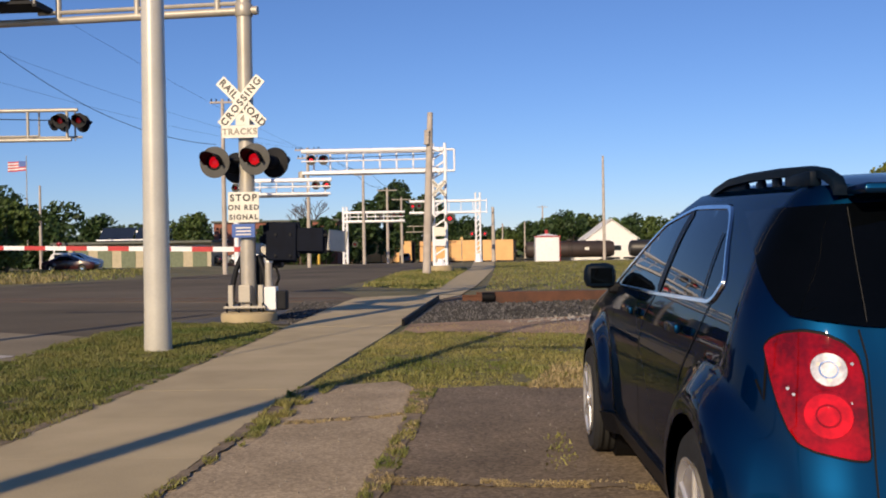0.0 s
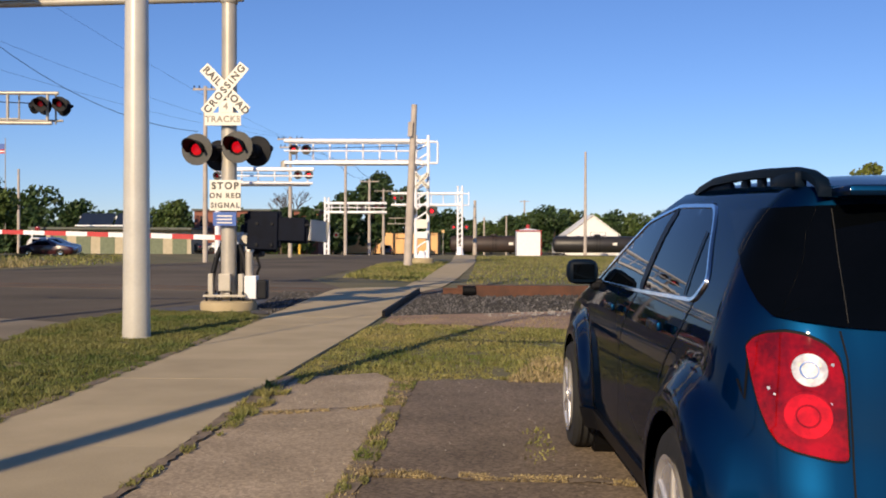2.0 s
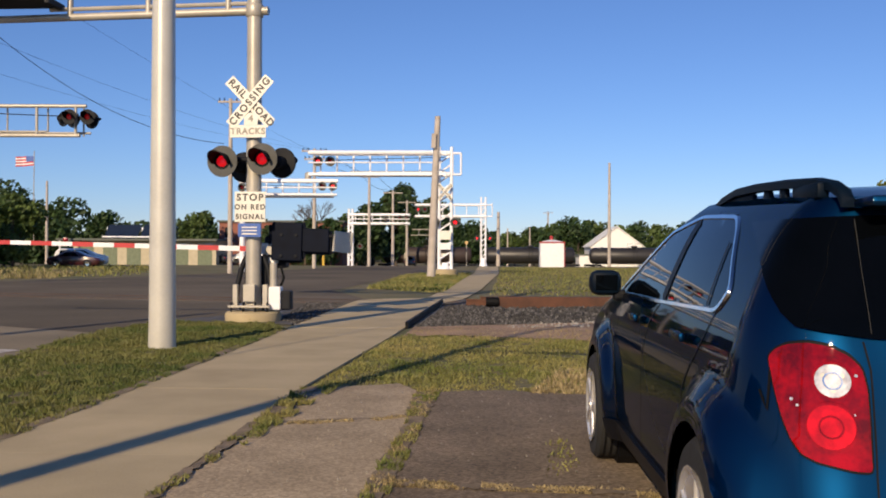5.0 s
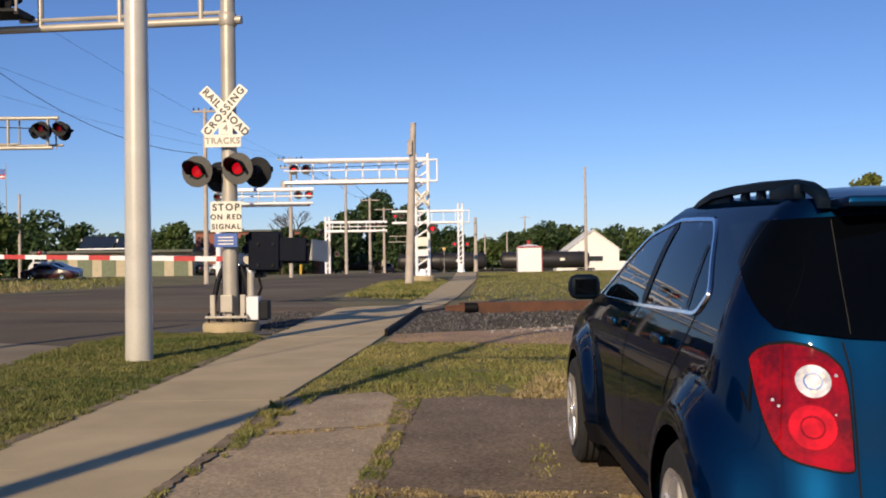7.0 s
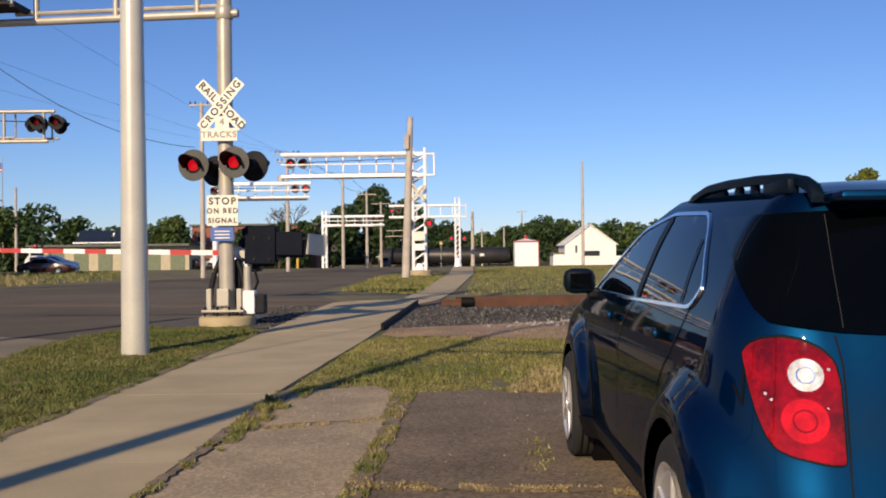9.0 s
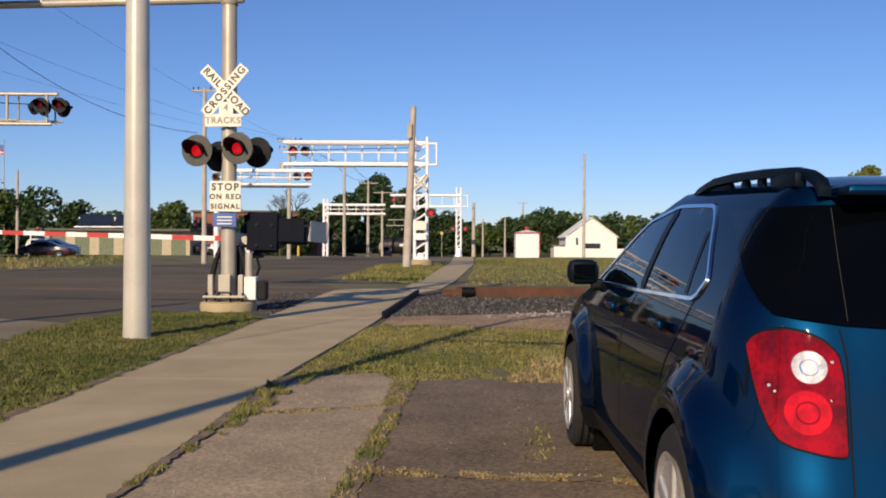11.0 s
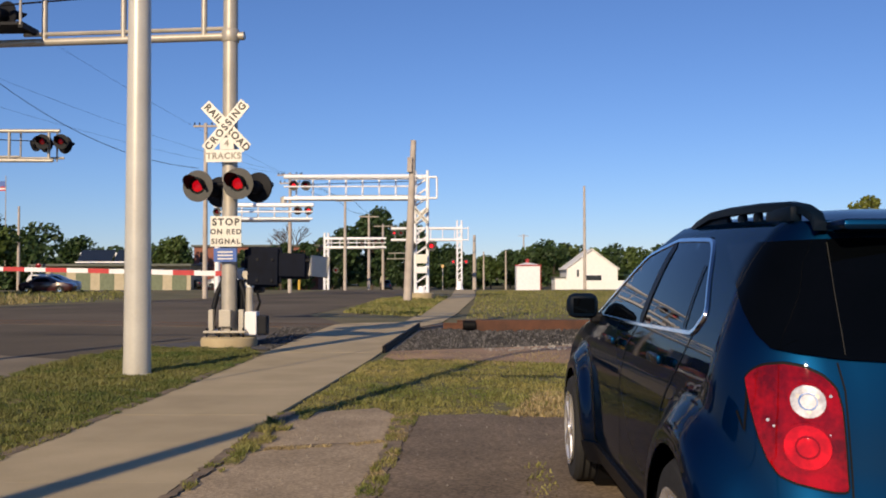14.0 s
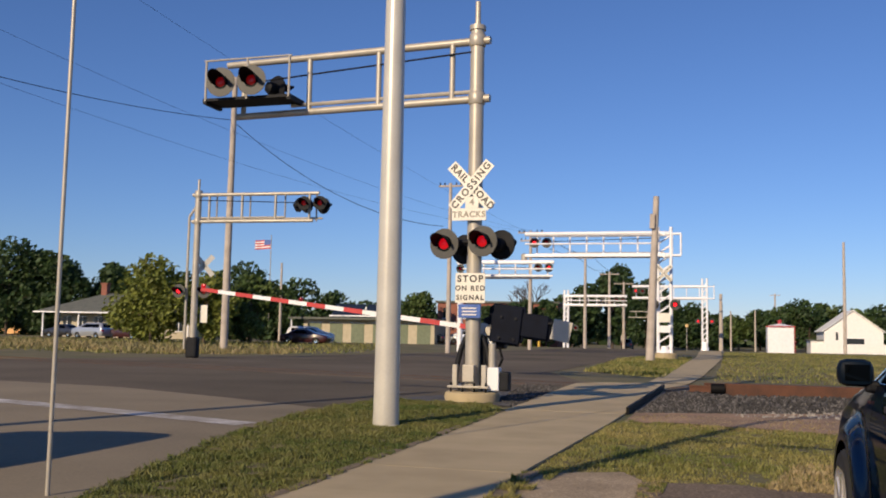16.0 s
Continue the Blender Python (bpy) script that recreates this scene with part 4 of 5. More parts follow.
part("arm_bracket", boxes((-0.3, -0.06, -0.10, 0.16, -0.035, 0.12), (-0.16, -0.06, -0.28, 0.12, -0.035, 0.02), bevel=0.01), M_white, arm)
part("weight_arm", boxes((0.05, -0.08, -0.06, 1.25, -0.02, 0.10), (0.05, 0.45, -0.06, 1.25, 0.51, 0.10), bevel=0.02), M_dark, arm)
for k, (x0, x1, z0, z1) in enumerate(((0.0, 0.62, -0.22, 0.54), (-0.08, 0.68, -0.16, 0.50), (0.02, 0.60, -0.26, 0.52), (-0.04, 0.64, -0.18, 0.56))):
    part("counterweight", boxes((x0, -0.20 + k * 0.075, z0, x1, -0.14 + k * 0.075, z1), bevel=0.02), M_navy, arm, "dark navy counterweight plate")
for k, (x0, x1, z0, z1) in enumerate(((0.58, 1.16, -0.04, 0.44), (0.64, 1.22, -0.08, 0.40), (0.60, 1.12, -0.02, 0.42))):
    part("counterweight", boxes((x0, -0.16 + k * 0.075, z0, x1, -0.10 + k * 0.075, z1), bevel=0.02), M_navy, arm)
for x, z in ((0.2, 0.3), (0.5, 0.3), (0.2, -0.12), (0.5, -0.12)):
    part("weight_bolt", rods(((x, -0.235, z), (x, -0.19, z), 0.03), n=8), M_dark, arm)
part("weight_rod", rods(((0.1, -0.12, 0.26), (1.3, -0.12, 0.3), 0.035), n=10), M_dark, arm)
part("weight_plate", boxes((1.22, -0.19, 0.12, 1.61, -0.14, 0.54), bevel=0.012), M_galv, arm, "pale steel weight plate").rotation_euler.y = radians(6)
for x, mt in ((-6.7, M_lamp), (-4.3, M_lamp_dim), (-2.2, M_lamp_dim)):
    part("arm_lamp", lathe([(0.02, -0.04), (0.045, -0.03), (0.045, 0.03), (0.02, 0.04)], 14, "Y"), mt, arm, smooth=True).location = (x, -0.015, 0.085)

# --- the other signals ---
M_lamp_far = mat("bright_red_lens", (0.4, 0.01, 0.01), rough=0.3, emit=(1.0, 0.02, 0.02), power=2.0)
far = cantilever("cantilever_signal", "grey cantilever crossing signal across the road", pose(-22.1, 38, 0, 0, 0, 2), 5.85, 8.1, M_galv, arm_z=(7.4, 6.18), lens=(1, 1), side=1, truss=4, catwalk=False, lamps_at=6.03)
flasher(far, -0.62, -0.3, 3.0, 0, M_lamp_far)
flasher(far, 0.62, -0.3, 3.0, 0, M_lamp_dim)
flasher(far, 5.98, 0.2, 6.85, 160, M_lamp_dim, r=0.36)
flasher(far, 5.2, 0.2, 6.88, 160, M_lamp_dim, r=0.34)
part("mast_foot", boxes((-0.28, -0.2, 0, 0.28, 0.2, 0.95), bevel=0.1), M_dark, far, "dark gate mechanism at the mast's foot")
for q in (0.75, 2.4, 4.1, 5.6):
    part("arm_strut", rods(((q, 0.35, 6.18), (q, 0.35, 7.4), 0.04), n=8), M_galv, far)
part("railing_bar", rods(((0, 0.35, 6.32), (5.9, 0.35, 6.32), 0.05), n=8), M_galv, far)
part("ladder_pipe", rods(((-0.42, 0, 0.4), (-0.42, 0, 6.4), 0.06), ((-0.42, 0, 6.4), (0, 0, 7.0), 0.06)), M_galv, far)
for k, a in enumerate((48, -48)):
    o = part("crossbuck_back", boxes((-0.6, 0, -0.115, 0.6, 0.012, 0.115)), M_sign, far, "bare metal back of a crossbuck blade")
    o.matrix_basis = pose(0.25, 0.3, 4.2, 0, a, 35)
part("sign_back", boxes((0.2, 0.2, 1.6, 0.55, 0.22, 2.4)), M_sign, far)

c1 = cantilever("cantilever_signal", "bright silver cantilever crossing signal beyond the tracks", pose(-2.15, 57.5, 0, 0, 0, 0), 8.15, 7.9, M_silver, arm_z=(7.5, 6.2), lens=(0, 1), truss=8, mast_w=0.75, r=0.17, lamps_at=7.8, catwalk=False)
part("stub_frame", rods(((0, 0, 7.5), (0.95, 0, 7.5), 0.07), ((0, 0, 6.2), (0.95, 0, 6.2), 0.07), ((0.95, 0, 6.2), (0.95, 0, 7.5), 0.06), ((0.45, 0, 6.2), (0.45, 0, 7.5), 0.05)), M_silver, c1)
part("arm_deck", boxes((-8.3, -0.9, 6.06, -0.2, -0.35, 6.24), bevel=0.02), M_silver, c1)
part("railing_bar", rods(((-8.3, -0.9, 7.45), (-0.2, -0.9, 7.45), 0.13), ((-8.3, -0.9, 6.85), (-0.2, -0.9, 6.85), 0.05), n=8), M_silver, c1)
part("foundation", lathe([(0.75, 0), (0.75, 0.35), (0.6, 0.4)], 20, "Z"), M_concrete, c1)
part("mast_foot", lathe([(0.36, 0.38), (0.2, 0.7), (0.18, 0.8)], 16, "Z"), M_silver, c1)
flasher(c1, -0.62, -0.35, 3.25, 0, M_lamp_far)
flasher(c1, 0.62, -0.35, 3.25, 0, M_lamp_far)
crossbuck(c1, pose(0, -0.4, 5.1))
part("track_sign", boxes((-0.35, -0.4, 2.2, 0.35, -0.38, 2.75)), M_sign, c1, "white track-count sign")
part("mast_box", boxes((-0.3, -0.4, 1.6, 0.35, -0.2, 2.0)), M_white, c1)

c2 = cantilever("cantilever_signal", "bright silver cantilever signal on the road's far side", pose(-16.9, 66, 0, 0, 0, 0), 6.8, 6.9, M_silver, arm_z=(6.45, 5.4), lens=(0, 1), side=1, truss=6, lamps_at=6.5, catwalk=False, r=0.2)
part("railing_bar", rods(((0, -0.5, 5.95), (6.8, -0.5, 5.95), 0.06), ((0, -0.5, 5.45), (6.8, -0.5, 5.45), 0.09), n=8), M_silver, c2)
flasher(c2, 0.1, -0.5, 5.95, 0, M_lamp_dim)
c3 = cantilever("cantilever_signal", "white cantilever signal at the second crossing", pose(-14.7, 105, ground_z(105), 0, 0, 0), 6.7, 6.4, M_silver, arm_z=(5.75, 4.75), lens=(1, 1), side=1, truss=7, mast_w=0.42, r=0.24, lamps_at=6.3, catwalk=False, detail=False)
part("railing_bar", rods(((0, -0.4, 5.25), (6.7, -0.4, 5.25), 0.06), n=6), M_silver, c3)
flasher(c3, -0.75, -0.4, 2.2, 0, M_lamp_far)
flasher(c3, 1.1, -0.3, 2.2, 0, M_lamp_dim)
for q in (2.2, 4.0):
    flasher(c3, q, -0.3, 5.25, 0, M_lamp_dim, r=0.28)
c4 = cantilever("cantilever_signal", "white cantilever signal at the second crossing", pose(0.2, 107, ground_z(107), 0, 0, 0), 7.8, 7.9, M_silver, arm_z=(7.0, 5.7), lens=(0, 1), truss=6, mast_w=0.5, r=0.2, lamps_at=7.4, catwalk=False, detail=False)
part("stub_frame", rods(((0, 0, 7.0), (1.0, 0, 7.0), 0.07), ((0, 0, 5.7), (1.0, 0, 5.7), 0.07), ((1.0, 0, 5.6), (1.0, 0, 7.2), 0.06)), M_silver, c4)
flasher(c4, -0.7, -0.4, 3.2, 0, M_lamp_far)
flasher(c4, 0.75, -0.4, 3.2, 0, M_lamp_far)
part("mast_foot", lathe([(0.5, -0.1), (0.3, 0.8), (0.2, 1.0)], 12, "Z"), M_silver, c4)
c6 = cantilever("cantilever_signal", "small distant cantilever signal over the road", pose(-13.5, 165, ground_z(165)), 6.5, 7.2, M_galv, arm_z=(6.6, 5.6), truss=4, catwalk=False, detail=False, r=0.25, side=1)


# ---- poles and wires ----
def wood_pole(x, y, h, r=0.16, lean=0.0, arms=(), label="weathered wooden utility pole", wires=True):
    z = ground_z(y)
    p = thing("utility_pole", label, "utility pole", pose(x, y, z, 0, lean, 0), "utility poles")
    part("shaft", lathe([(r, -0.2), (r * 0.9, h * 0.4), (r * 0.65, h)], 12, "Z"), M_wood, p, smooth=True)
    for az, w in arms:
        part("crossarm", boxes((-w, -0.07, az - 0.06, w, 0.07, az + 0.06)), M_wood, p)
        for q in (-0.9, -0.5, 0.5, 0.9):
            part("insulator", rods(((q * w, 0, az + 0.06), (q * w, 0, az + 0.24), 0.045), n=8), M_dark, p)
    return p


pl = wood_pole(-2.72, 52.2, 9.0, 0.24, 2.2, label="leaning weathered wooden pole without wires")
part("pole_box", boxes((-0.28, -0.35, 7.2, -0.02, -0.1, 8.0)), M_wood, pl)
wood_pole(-28.15, 52, 17.0, 0.24, 0.3, label="tall plain wooden utility pole in the weeds")
wood_pole(-16.15, 60, 11.3, 0.17, 0, ((11.1, 0.8),))
u = wood_pole(-14.3, 80, 10.3, 0.18, 0, ((10.1, 1.1), (9.4, 0.9)))
part("transformer", lathe([(0.05, 7.3), (0.28, 7.35), (0.28, 8.2), (0.05, 8.3)], 14, "Z"), M_galv, u).location.x = -0.55
wood_pole(-11.4, 95, 9.2, 0.18, 0, ((9.1, 0.9),))
wood_pole(-10.9, 115, 9.3, 0.2, 0, ((9.0, 1.2),))
wood_pole(-11.2, 140, 9.9, 0.22, 0, ((9.6, 1.4),))
wood_pole(-8.6, 160, 9.0, 0.22, 0, ((8.6, 1.4),))
wood_pole(1.95, 110, 6.4, 0.24, 0, label="short weathered wooden pole")
wood_pole(15.5, 115, 12.7, 0.2, 0, label="tall plain pole beyond the tracks")
wood_pole(9.6, 190, 8.0, 0.2, 0)
wood_pole(5.0, 185, 7.6, 0.2, 0)
wood_pole(16.0, 230, 13.0, 0.25, 0, ((12.6, 1.2),))
wood_pole(-49.5, 105, 9.5, 0.18, 0)
thin = thing("sign_post", "thin bare steel post at the road's edge", "post", pose(-5.02, 6.62, 0))
part("post", lathe([(0.019, -0.05), (0.016, 6.5)], 12, "Z"), M_galv, thin, smooth=True)


def wire(p, q, sag, r=0.02, label="thin black overhead wire"):
    cu = bpy.data.curves.new("overhead_wire", "CURVE")
    cu.dimensions, cu.bevel_depth, cu.bevel_resolution = "3D", r, 1
    sp = cu.splines.new("POLY")
    n = 24
    sp.points.add(n)
    for i in range(n + 1):
        t = i / n
        v = Vector(p).lerp(Vector(q), t)
        sp.points[i].co = (v.x, v.y, v.z - sag * 4 * t * (1 - t), 1)
    cu.materials.append(M_black)
    tagged(new("overhead_wire", cu), label, "wire", "overhead wires")


# ---- vehicles far off ----
def small_car(m, paint, label, kind="sedan"):
    c = thing("parked_car", label, "car", m, "parked cars")
    zs = [0.2, 0.35, 0.6, 0.8, 0.9, 1.0, 1.15, 1.3, 1.42]
    if kind == "sedan":
        rear = [0.1, 0.0, 0.0, 0.04, 0.25, 0.75, 1.0, 1.25, 1.5]
        front = [4.5, 4.65, 4.7, 4.6, 4.2, 3.5, 3.2, 2.9, 2.6]
        k = 1.0
    else:
        rear = [0.1, 0.0, 0.0, 0.04, 0.06, 0.1, 0.15, 0.25, 0.4]
        front = [4.5, 4.65, 4.7, 4.65, 4.5, 3.9, 3.4, 3.1, 2.8]
        k = 1.15
        if kind == "van":
            front = [4.5, 4.65, 4.7, 4.65, 4.5, 4.1, 3.8, 3.55, 3.3]
            k = 1.38
    sh = Shell([z * k for z in zs], [0.82, 0.87, 0.89, 0.88, 0.87, 0.85, 0.78, 0.70, 0.62], rear, front, [0.2] * 9, [0.4] * 9, (0.9, 3.6), 0.36, 0.32, ny=40)
    part("body", sh.mesh(0.07), paint, c, smooth=True)
    A = sh.arc
    for mir in (False, True):
        part("side_window", sh.patch([(A(rear[5] + 0.5, k), 1.0 * k), (A(front[5] - 0.7, k), 1.0 * k), (A(front[7] - 0.5, 1.3 * k), 1.32 * k), (A(rear[7] + 0.3, 1.3 * k), 1.32 * k)], 0.01, step=0.15, mirror=mir), M_glass, c)
        part("tail_lamp", sh.patch([(0.55, 0.65 * k), (0.9, 0.65 * k), (0.9, 0.78 * k), (0.55, 0.78 * k)], 0.015, step=0.1, mirror=mir), M_tail, c)
    part("rear_window", sh.patch([(-0.6, 1.02 * k), (0.6, 1.02 * k), (0.5, 1.36 * k), (-0.5, 1.36 * k)], 0.012, step=0.15), M_glass, c)
    for y in (0.9, 3.6):
        for s in (-1, 1):
            w = part("wheel", lathe([(0.2, -0.1), (0.32, -0.09), (0.32, 0.09), (0.2, 0.1)], 20), M_rubber, c)
            w.location = (s * 0.78, y, 0.32)
            part("rim", lathe([(0.19, 0.09 * s), (0.17, 0.105 * s), (0.05, 0.1 * s)], 14), M_chrome, w)
    return c


P_white = mat("white_car_paint", (0.75, 0.75, 0.75), (0.7, 0.7, 0.7), rough=0.3, coat=0.8)
P_dark = mat("dark_red_car_paint", (0.05, 0.012, 0.014), (0.04, 0.01, 0.012), rough=0.3, coat=0.8)
P_silver = mat("silver_car_paint", (0.5, 0.52, 0.55), (0.45, 0.47, 0.5), rough=0.3, metal=0.6, coat=0.8)
P_black = mat("black_car_paint", (0.02, 0.02, 0.025), (0.02, 0.02, 0.022), rough=0.3, coat=0.8)
small_car(pose(-38.9, 84, 0, 0, 0, -70), P_white, "small white hatchback parked by the storage building", "suv")
small_car(pose(-38.4, 82, 0, 0, 0, -84), P_dark, "low dark red sedan parked in the grass")
small_car(pose(-61.5, 88, 0, 0, 0, 80), P_silver, "silver pickup-sized car parked before the old depot", "suv")
small_car(pose(-57.8, 89, 0, 0, 0, 86), P_dark, "dark red sedan parked before the old depot")
small_car(pose(-66.5, 90, 0, 0, 0, 84), P_black, "black sedan parked before the old depot")
small_car(pose(-30.5, 112, 0, 0, 0, 80), P_black, "black sedan parked before the brick building")
small_car(pose(-26, 113, 0, 0, 0, 80), P_silver, "silver car parked before the brick building", "suv")
small_car(pose(-8.3, 3.4, 0.012, 0, 0, 1), P_black, "black van waiting on the concrete road before the gate", "van")
wood_pole(-13.2, -1.6, 10.5, 0.17, 0, label="wooden utility pole casting a shadow over the road")
small_car(pose(-11.6, 150, ground_z(150), 0, 0, 0), P_black, "dark car far along the road", "suv")


# ---- buildings ----
M_shingle = mat("grey_roof_shingle", (0.145, 0.155, 0.135), (0.10, 0.108, 0.094), scale=2, rough=0.9, fine=18)
M_brickred = mat("red_brick_wall", (0.30, 0.12, 0.08), (0.22, 0.09, 0.065), scale=3, rough=0.9, fine=30)
M_cream = mat("cream_wall", (0.52, 0.46, 0.33), (0.42, 0.37, 0.265), scale=2, rough=0.85)
M_greendoor = mat("sage_green_door", (0.17, 0.205, 0.13), (0.125, 0.15, 0.095), scale=3, rough=0.7)
M_siding = mat("white_siding", (0.86, 0.85, 0.82), (0.79, 0.78, 0.75), scale=2, rough=0.7)
M_window = mat("dark_window_glass", (0.03, 0.035, 0.04), (0.02, 0.025, 0.03), rough=0.08)
M_redtrim = mat("red_roof_trim", (0.5, 0.05, 0.05), (0.4, 0.04, 0.04), rough=0.6)
M_panel = mat("dark_solar_panel", (0.02, 0.03, 0.055), (0.015, 0.022, 0.04), rough=0.12)


def make_depot():
    d = thing("old_depot", "low pale depot with grey hip roof and brick chimney", "building", pose(-66, 99, 0, 0, 0, 6))
    part("wall", boxes((-7.5, -3, -0.5, 9, 5, 3.0)), M_cream, d)
    bm = B()
    v = [bm.verts.new(c) for c in ((-9.8, -5, 2.9), (11.5, -5, 2.9), (11.5, 7, 2.9), (-9.8, 7, 2.9), (-4, 1, 5.3), (6, 1, 5.3))]
    for f in ((0, 1, 5, 4), (1, 2, 5), (2, 3, 4, 5), (3, 0, 4), (3, 2, 1, 0)):
        bm.faces.new([v[i] for i in f])
    rf = part("roof", bm, M_shingle, d)
    part("fascia", boxes((-9.8, -5.06, 2.78, 11.5, -5, 2.95)), M_white, d)
    part("chimney", boxes((-4.4, 0.4, 4.6, -3.7, 1.2, 6.4), (-4.5, 0.3, 6.4, -3.6, 1.3, 6.55)), M_brickred, rf)
    for k in range(8):
        x = -6.6 + k * 2.0
        w = part("window", boxes((x - 0.5, -3.06, 0.9, x + 0.5, -3.0, 2.4)), M_window, d)
        part("frame", boxes((x - 0.58, -3.1, 0.82, x + 0.58, -3.06, 0.9), (x - 0.58, -3.1, 2.4, x + 0.58, -3.06, 2.48), (x - 0.04, -3.1, 0.9, x + 0.04, -3.06, 2.4)), M_white, w)
    for k in range(5):
        part("post", boxes((-8.8 + k * 4.5, -4.7, -0.3, -8.65 + k * 4.5, -4.55, 2.85)), M_white, d)


def make_storage():
    s = thing("storage_building", "long low cream storage building with sage green doors", "building", pose(-40, 110, 0))
    part("wall", boxes((-8.6, 0, -0.4, 8.6, 7, 2.7)), M_cream, s)
    part("roof", boxes((-10.2, -1.2, 2.7, 9.0, 7.4, 2.95)), M_shingle, s)
    for k in range(6):
        x = -7.0 + k * 2.85
        dr = part("door", boxes((x - 0.85, -0.05, -0.2, x + 0.85, 0.0, 2.25)), M_greendoor, s)
        part("frame", boxes((x - 0.95, -0.07, 2.25, x + 0.95, 0.0, 2.35)), M_white, dr)
    part("post", boxes((-9.9, -1.0, -0.2, -9.75, -0.85, 2.7)), M_white, s)
    p = thing("solar_canopy", "row of tilted dark solar panels on pale steel frames", "solar panels", pose(-43.2, 118, 2.0))
    part("frame", boxes((-4.6, 0, -2.2, -4.45, 0.15, 2.5), (4.4, 0, -2.2, 4.55, 0.15, 2.5), (-0.1, 0, -2.2, 0.1, 0.15, 2.5), (-4.6, -1.6, 1.2, 4.6, -1.45, 1.35)), M_silver, p)
    for k in range(2):
        bm = B()
        box(bm, -2.15, -1.4, -0.04, 2.15, 1.4, 0.04)
        o = part("panel", bm, M_panel, p)
        o.matrix_basis = pose(-2.3 + 4.6 * k, -0.6, 1.9, 42, 0, 0)


def make_brick():
    b = thing("brick_building", "two-storey red brick building behind the road", "building", pose(-27, 124, 0))
    part("wall", boxes((-8, 0, -0.5, 8.5, 9, 5.4)), M_brickred, b)
    part("roof", boxes((-8.3, -0.3, 5.4, 8.8, 9.3, 5.65)), M_shingle, b)
    for k in range(6):
        for z in (0.8, 3.3):
            x = -6.7 + k * 2.7
            w = part("window", boxes((x - 0.5, -0.03, z, x + 0.5, 0.0, z + 1.4)), M_window, b)
            part("sill", boxes((x - 0.6, -0.1, z - 0.1, x + 0.6, 0.0, z)), M_white, w)


def make_bungalow():
    b = thing("signal_bungalow", "white steel signal hut with a red-trimmed roof", "signal hut", pose(7.2, 97, -0.2))
    part("body", boxes((-1.2, -1.2, 0.1, 1.2, 1.2, 2.75), bevel=0.03), M_white, b)
    bm = B()
    v = [bm.verts.new(c) for c in ((-1.3, -1.3, 2.75), (1.3, -1.3, 2.75), (1.3, 1.3, 2.75), (-1.3, 1.3, 2.75), (0, 0, 3.05))]
    for f in ((0, 1, 4), (1, 2, 4), (2, 3, 4), (3, 0, 4), (3, 2, 1, 0)):
        bm.faces.new([v[i] for i in f])
    part("roof", bm, M_white, b)
    part("roof_trim", boxes((-1.32, -1.32, 2.68, 1.32, -1.27, 2.78), (1.24, -1.3, 0.1, 1.29, -1.2, 2.7)), M_redtrim, b, "red edge trim")
    part("vent", rods(((0, 0, 2.95), (0, 0, 3.25), 0.18), ((0, 0, 3.25), (0, 0, 3.4), 0.24, 0.1)), M_redtrim, b)
    part("base", boxes((-1.1, -1.1, -0.1, 1.1, 1.1, 0.1)), M_concrete, b)
    part("door", boxes((-0.5, -1.24, 0.2, 0.5, -1.2, 2.3)), M_white, b)


def make_house():
    h = thing("white_house", "white gabled house with a low side wing and pale fence", "house", pose(26.3, 185, -1.3))
    part("wall", boxes((-5, 0, 0, 5, 12, 4.3)), M_siding, h)
    bm = B()
    v = [bm.verts.new(c) for c in ((-5, 0, 4.3), (5, 0, 4.3), (0, 0, 7.9), (-5, 12, 4.3), (5, 12, 4.3), (0, 12, 7.9))]
    for f in ((0, 1, 2), (3, 5, 4), (0, 2, 5, 3), (1, 4, 5, 2)):
        bm.faces.new([v[i] for i in f])
    part("gable", bm, M_siding, h)
    bm = B()
    for sx in (-1, 1):
        v = [bm.verts.new(c) for c in ((sx * 5.4, -0.4, 4.0), (sx * 5.4, 12.4, 4.0), (0, 12.4, 8.0), (0, -0.4, 8.0), (sx * 5.4, -0.4, 4.15), (sx * 5.4, 12.4, 4.15), (0, 12.4, 8.15), (0, -0.4, 8.15))]
        for f in ((0, 1, 2, 3), (4, 5, 6, 7), (0, 1, 5, 4), (0, 3, 7, 4), (1, 2, 6, 5)):
            bm.faces.new([v[i] for i in f])
    bmesh.ops.recalc_face_normals(bm, faces=bm.faces)
    part("roof", bm, M_siding, h)
    w = part("window", boxes((-1.4, -0.05, 1.9, 1.8, 0, 2.9)), M_window, h)
    w2 = part("window", boxes((-3.0, -0.05, 2.6, -2.6, 0, 4.0)), M_window, h)
    for a, (x0, x1, z0, z1) in ((w, (-1.5, 1.9, 1.8, 3.0)), (w2, (-3.1, -2.5, 2.5, 4.1))):
        part("frame", boxes((x0, -0.07, z1 - 0.1, x1, -0.05, z1), (x0, -0.07, z0, x1, -0.05, z0 + 0.1)), M_white, a)
    part("side_wing", boxes((-7.2, 1, 0, -5, 8, 2.4)), M_siding, h)
    part("wing_roof", boxes((-7.5, 0.7, 2.4, -5, 8.3, 2.6)), M_shingle, h)
    f = thing("pale_fence", "long pale low fence before the house", "fence", pose(27.5, 180, -1.3))
    for k in range(9):
        part("fence_panel", boxes((-7.6 + k * 2.0, -0.05, 0.05, -5.66 + k * 2.0, 0.05, 1.9), bevel=0.02), M_siding, f)


make_depot()
make_storage()
make_brick()
make_bungalow()
make_house()


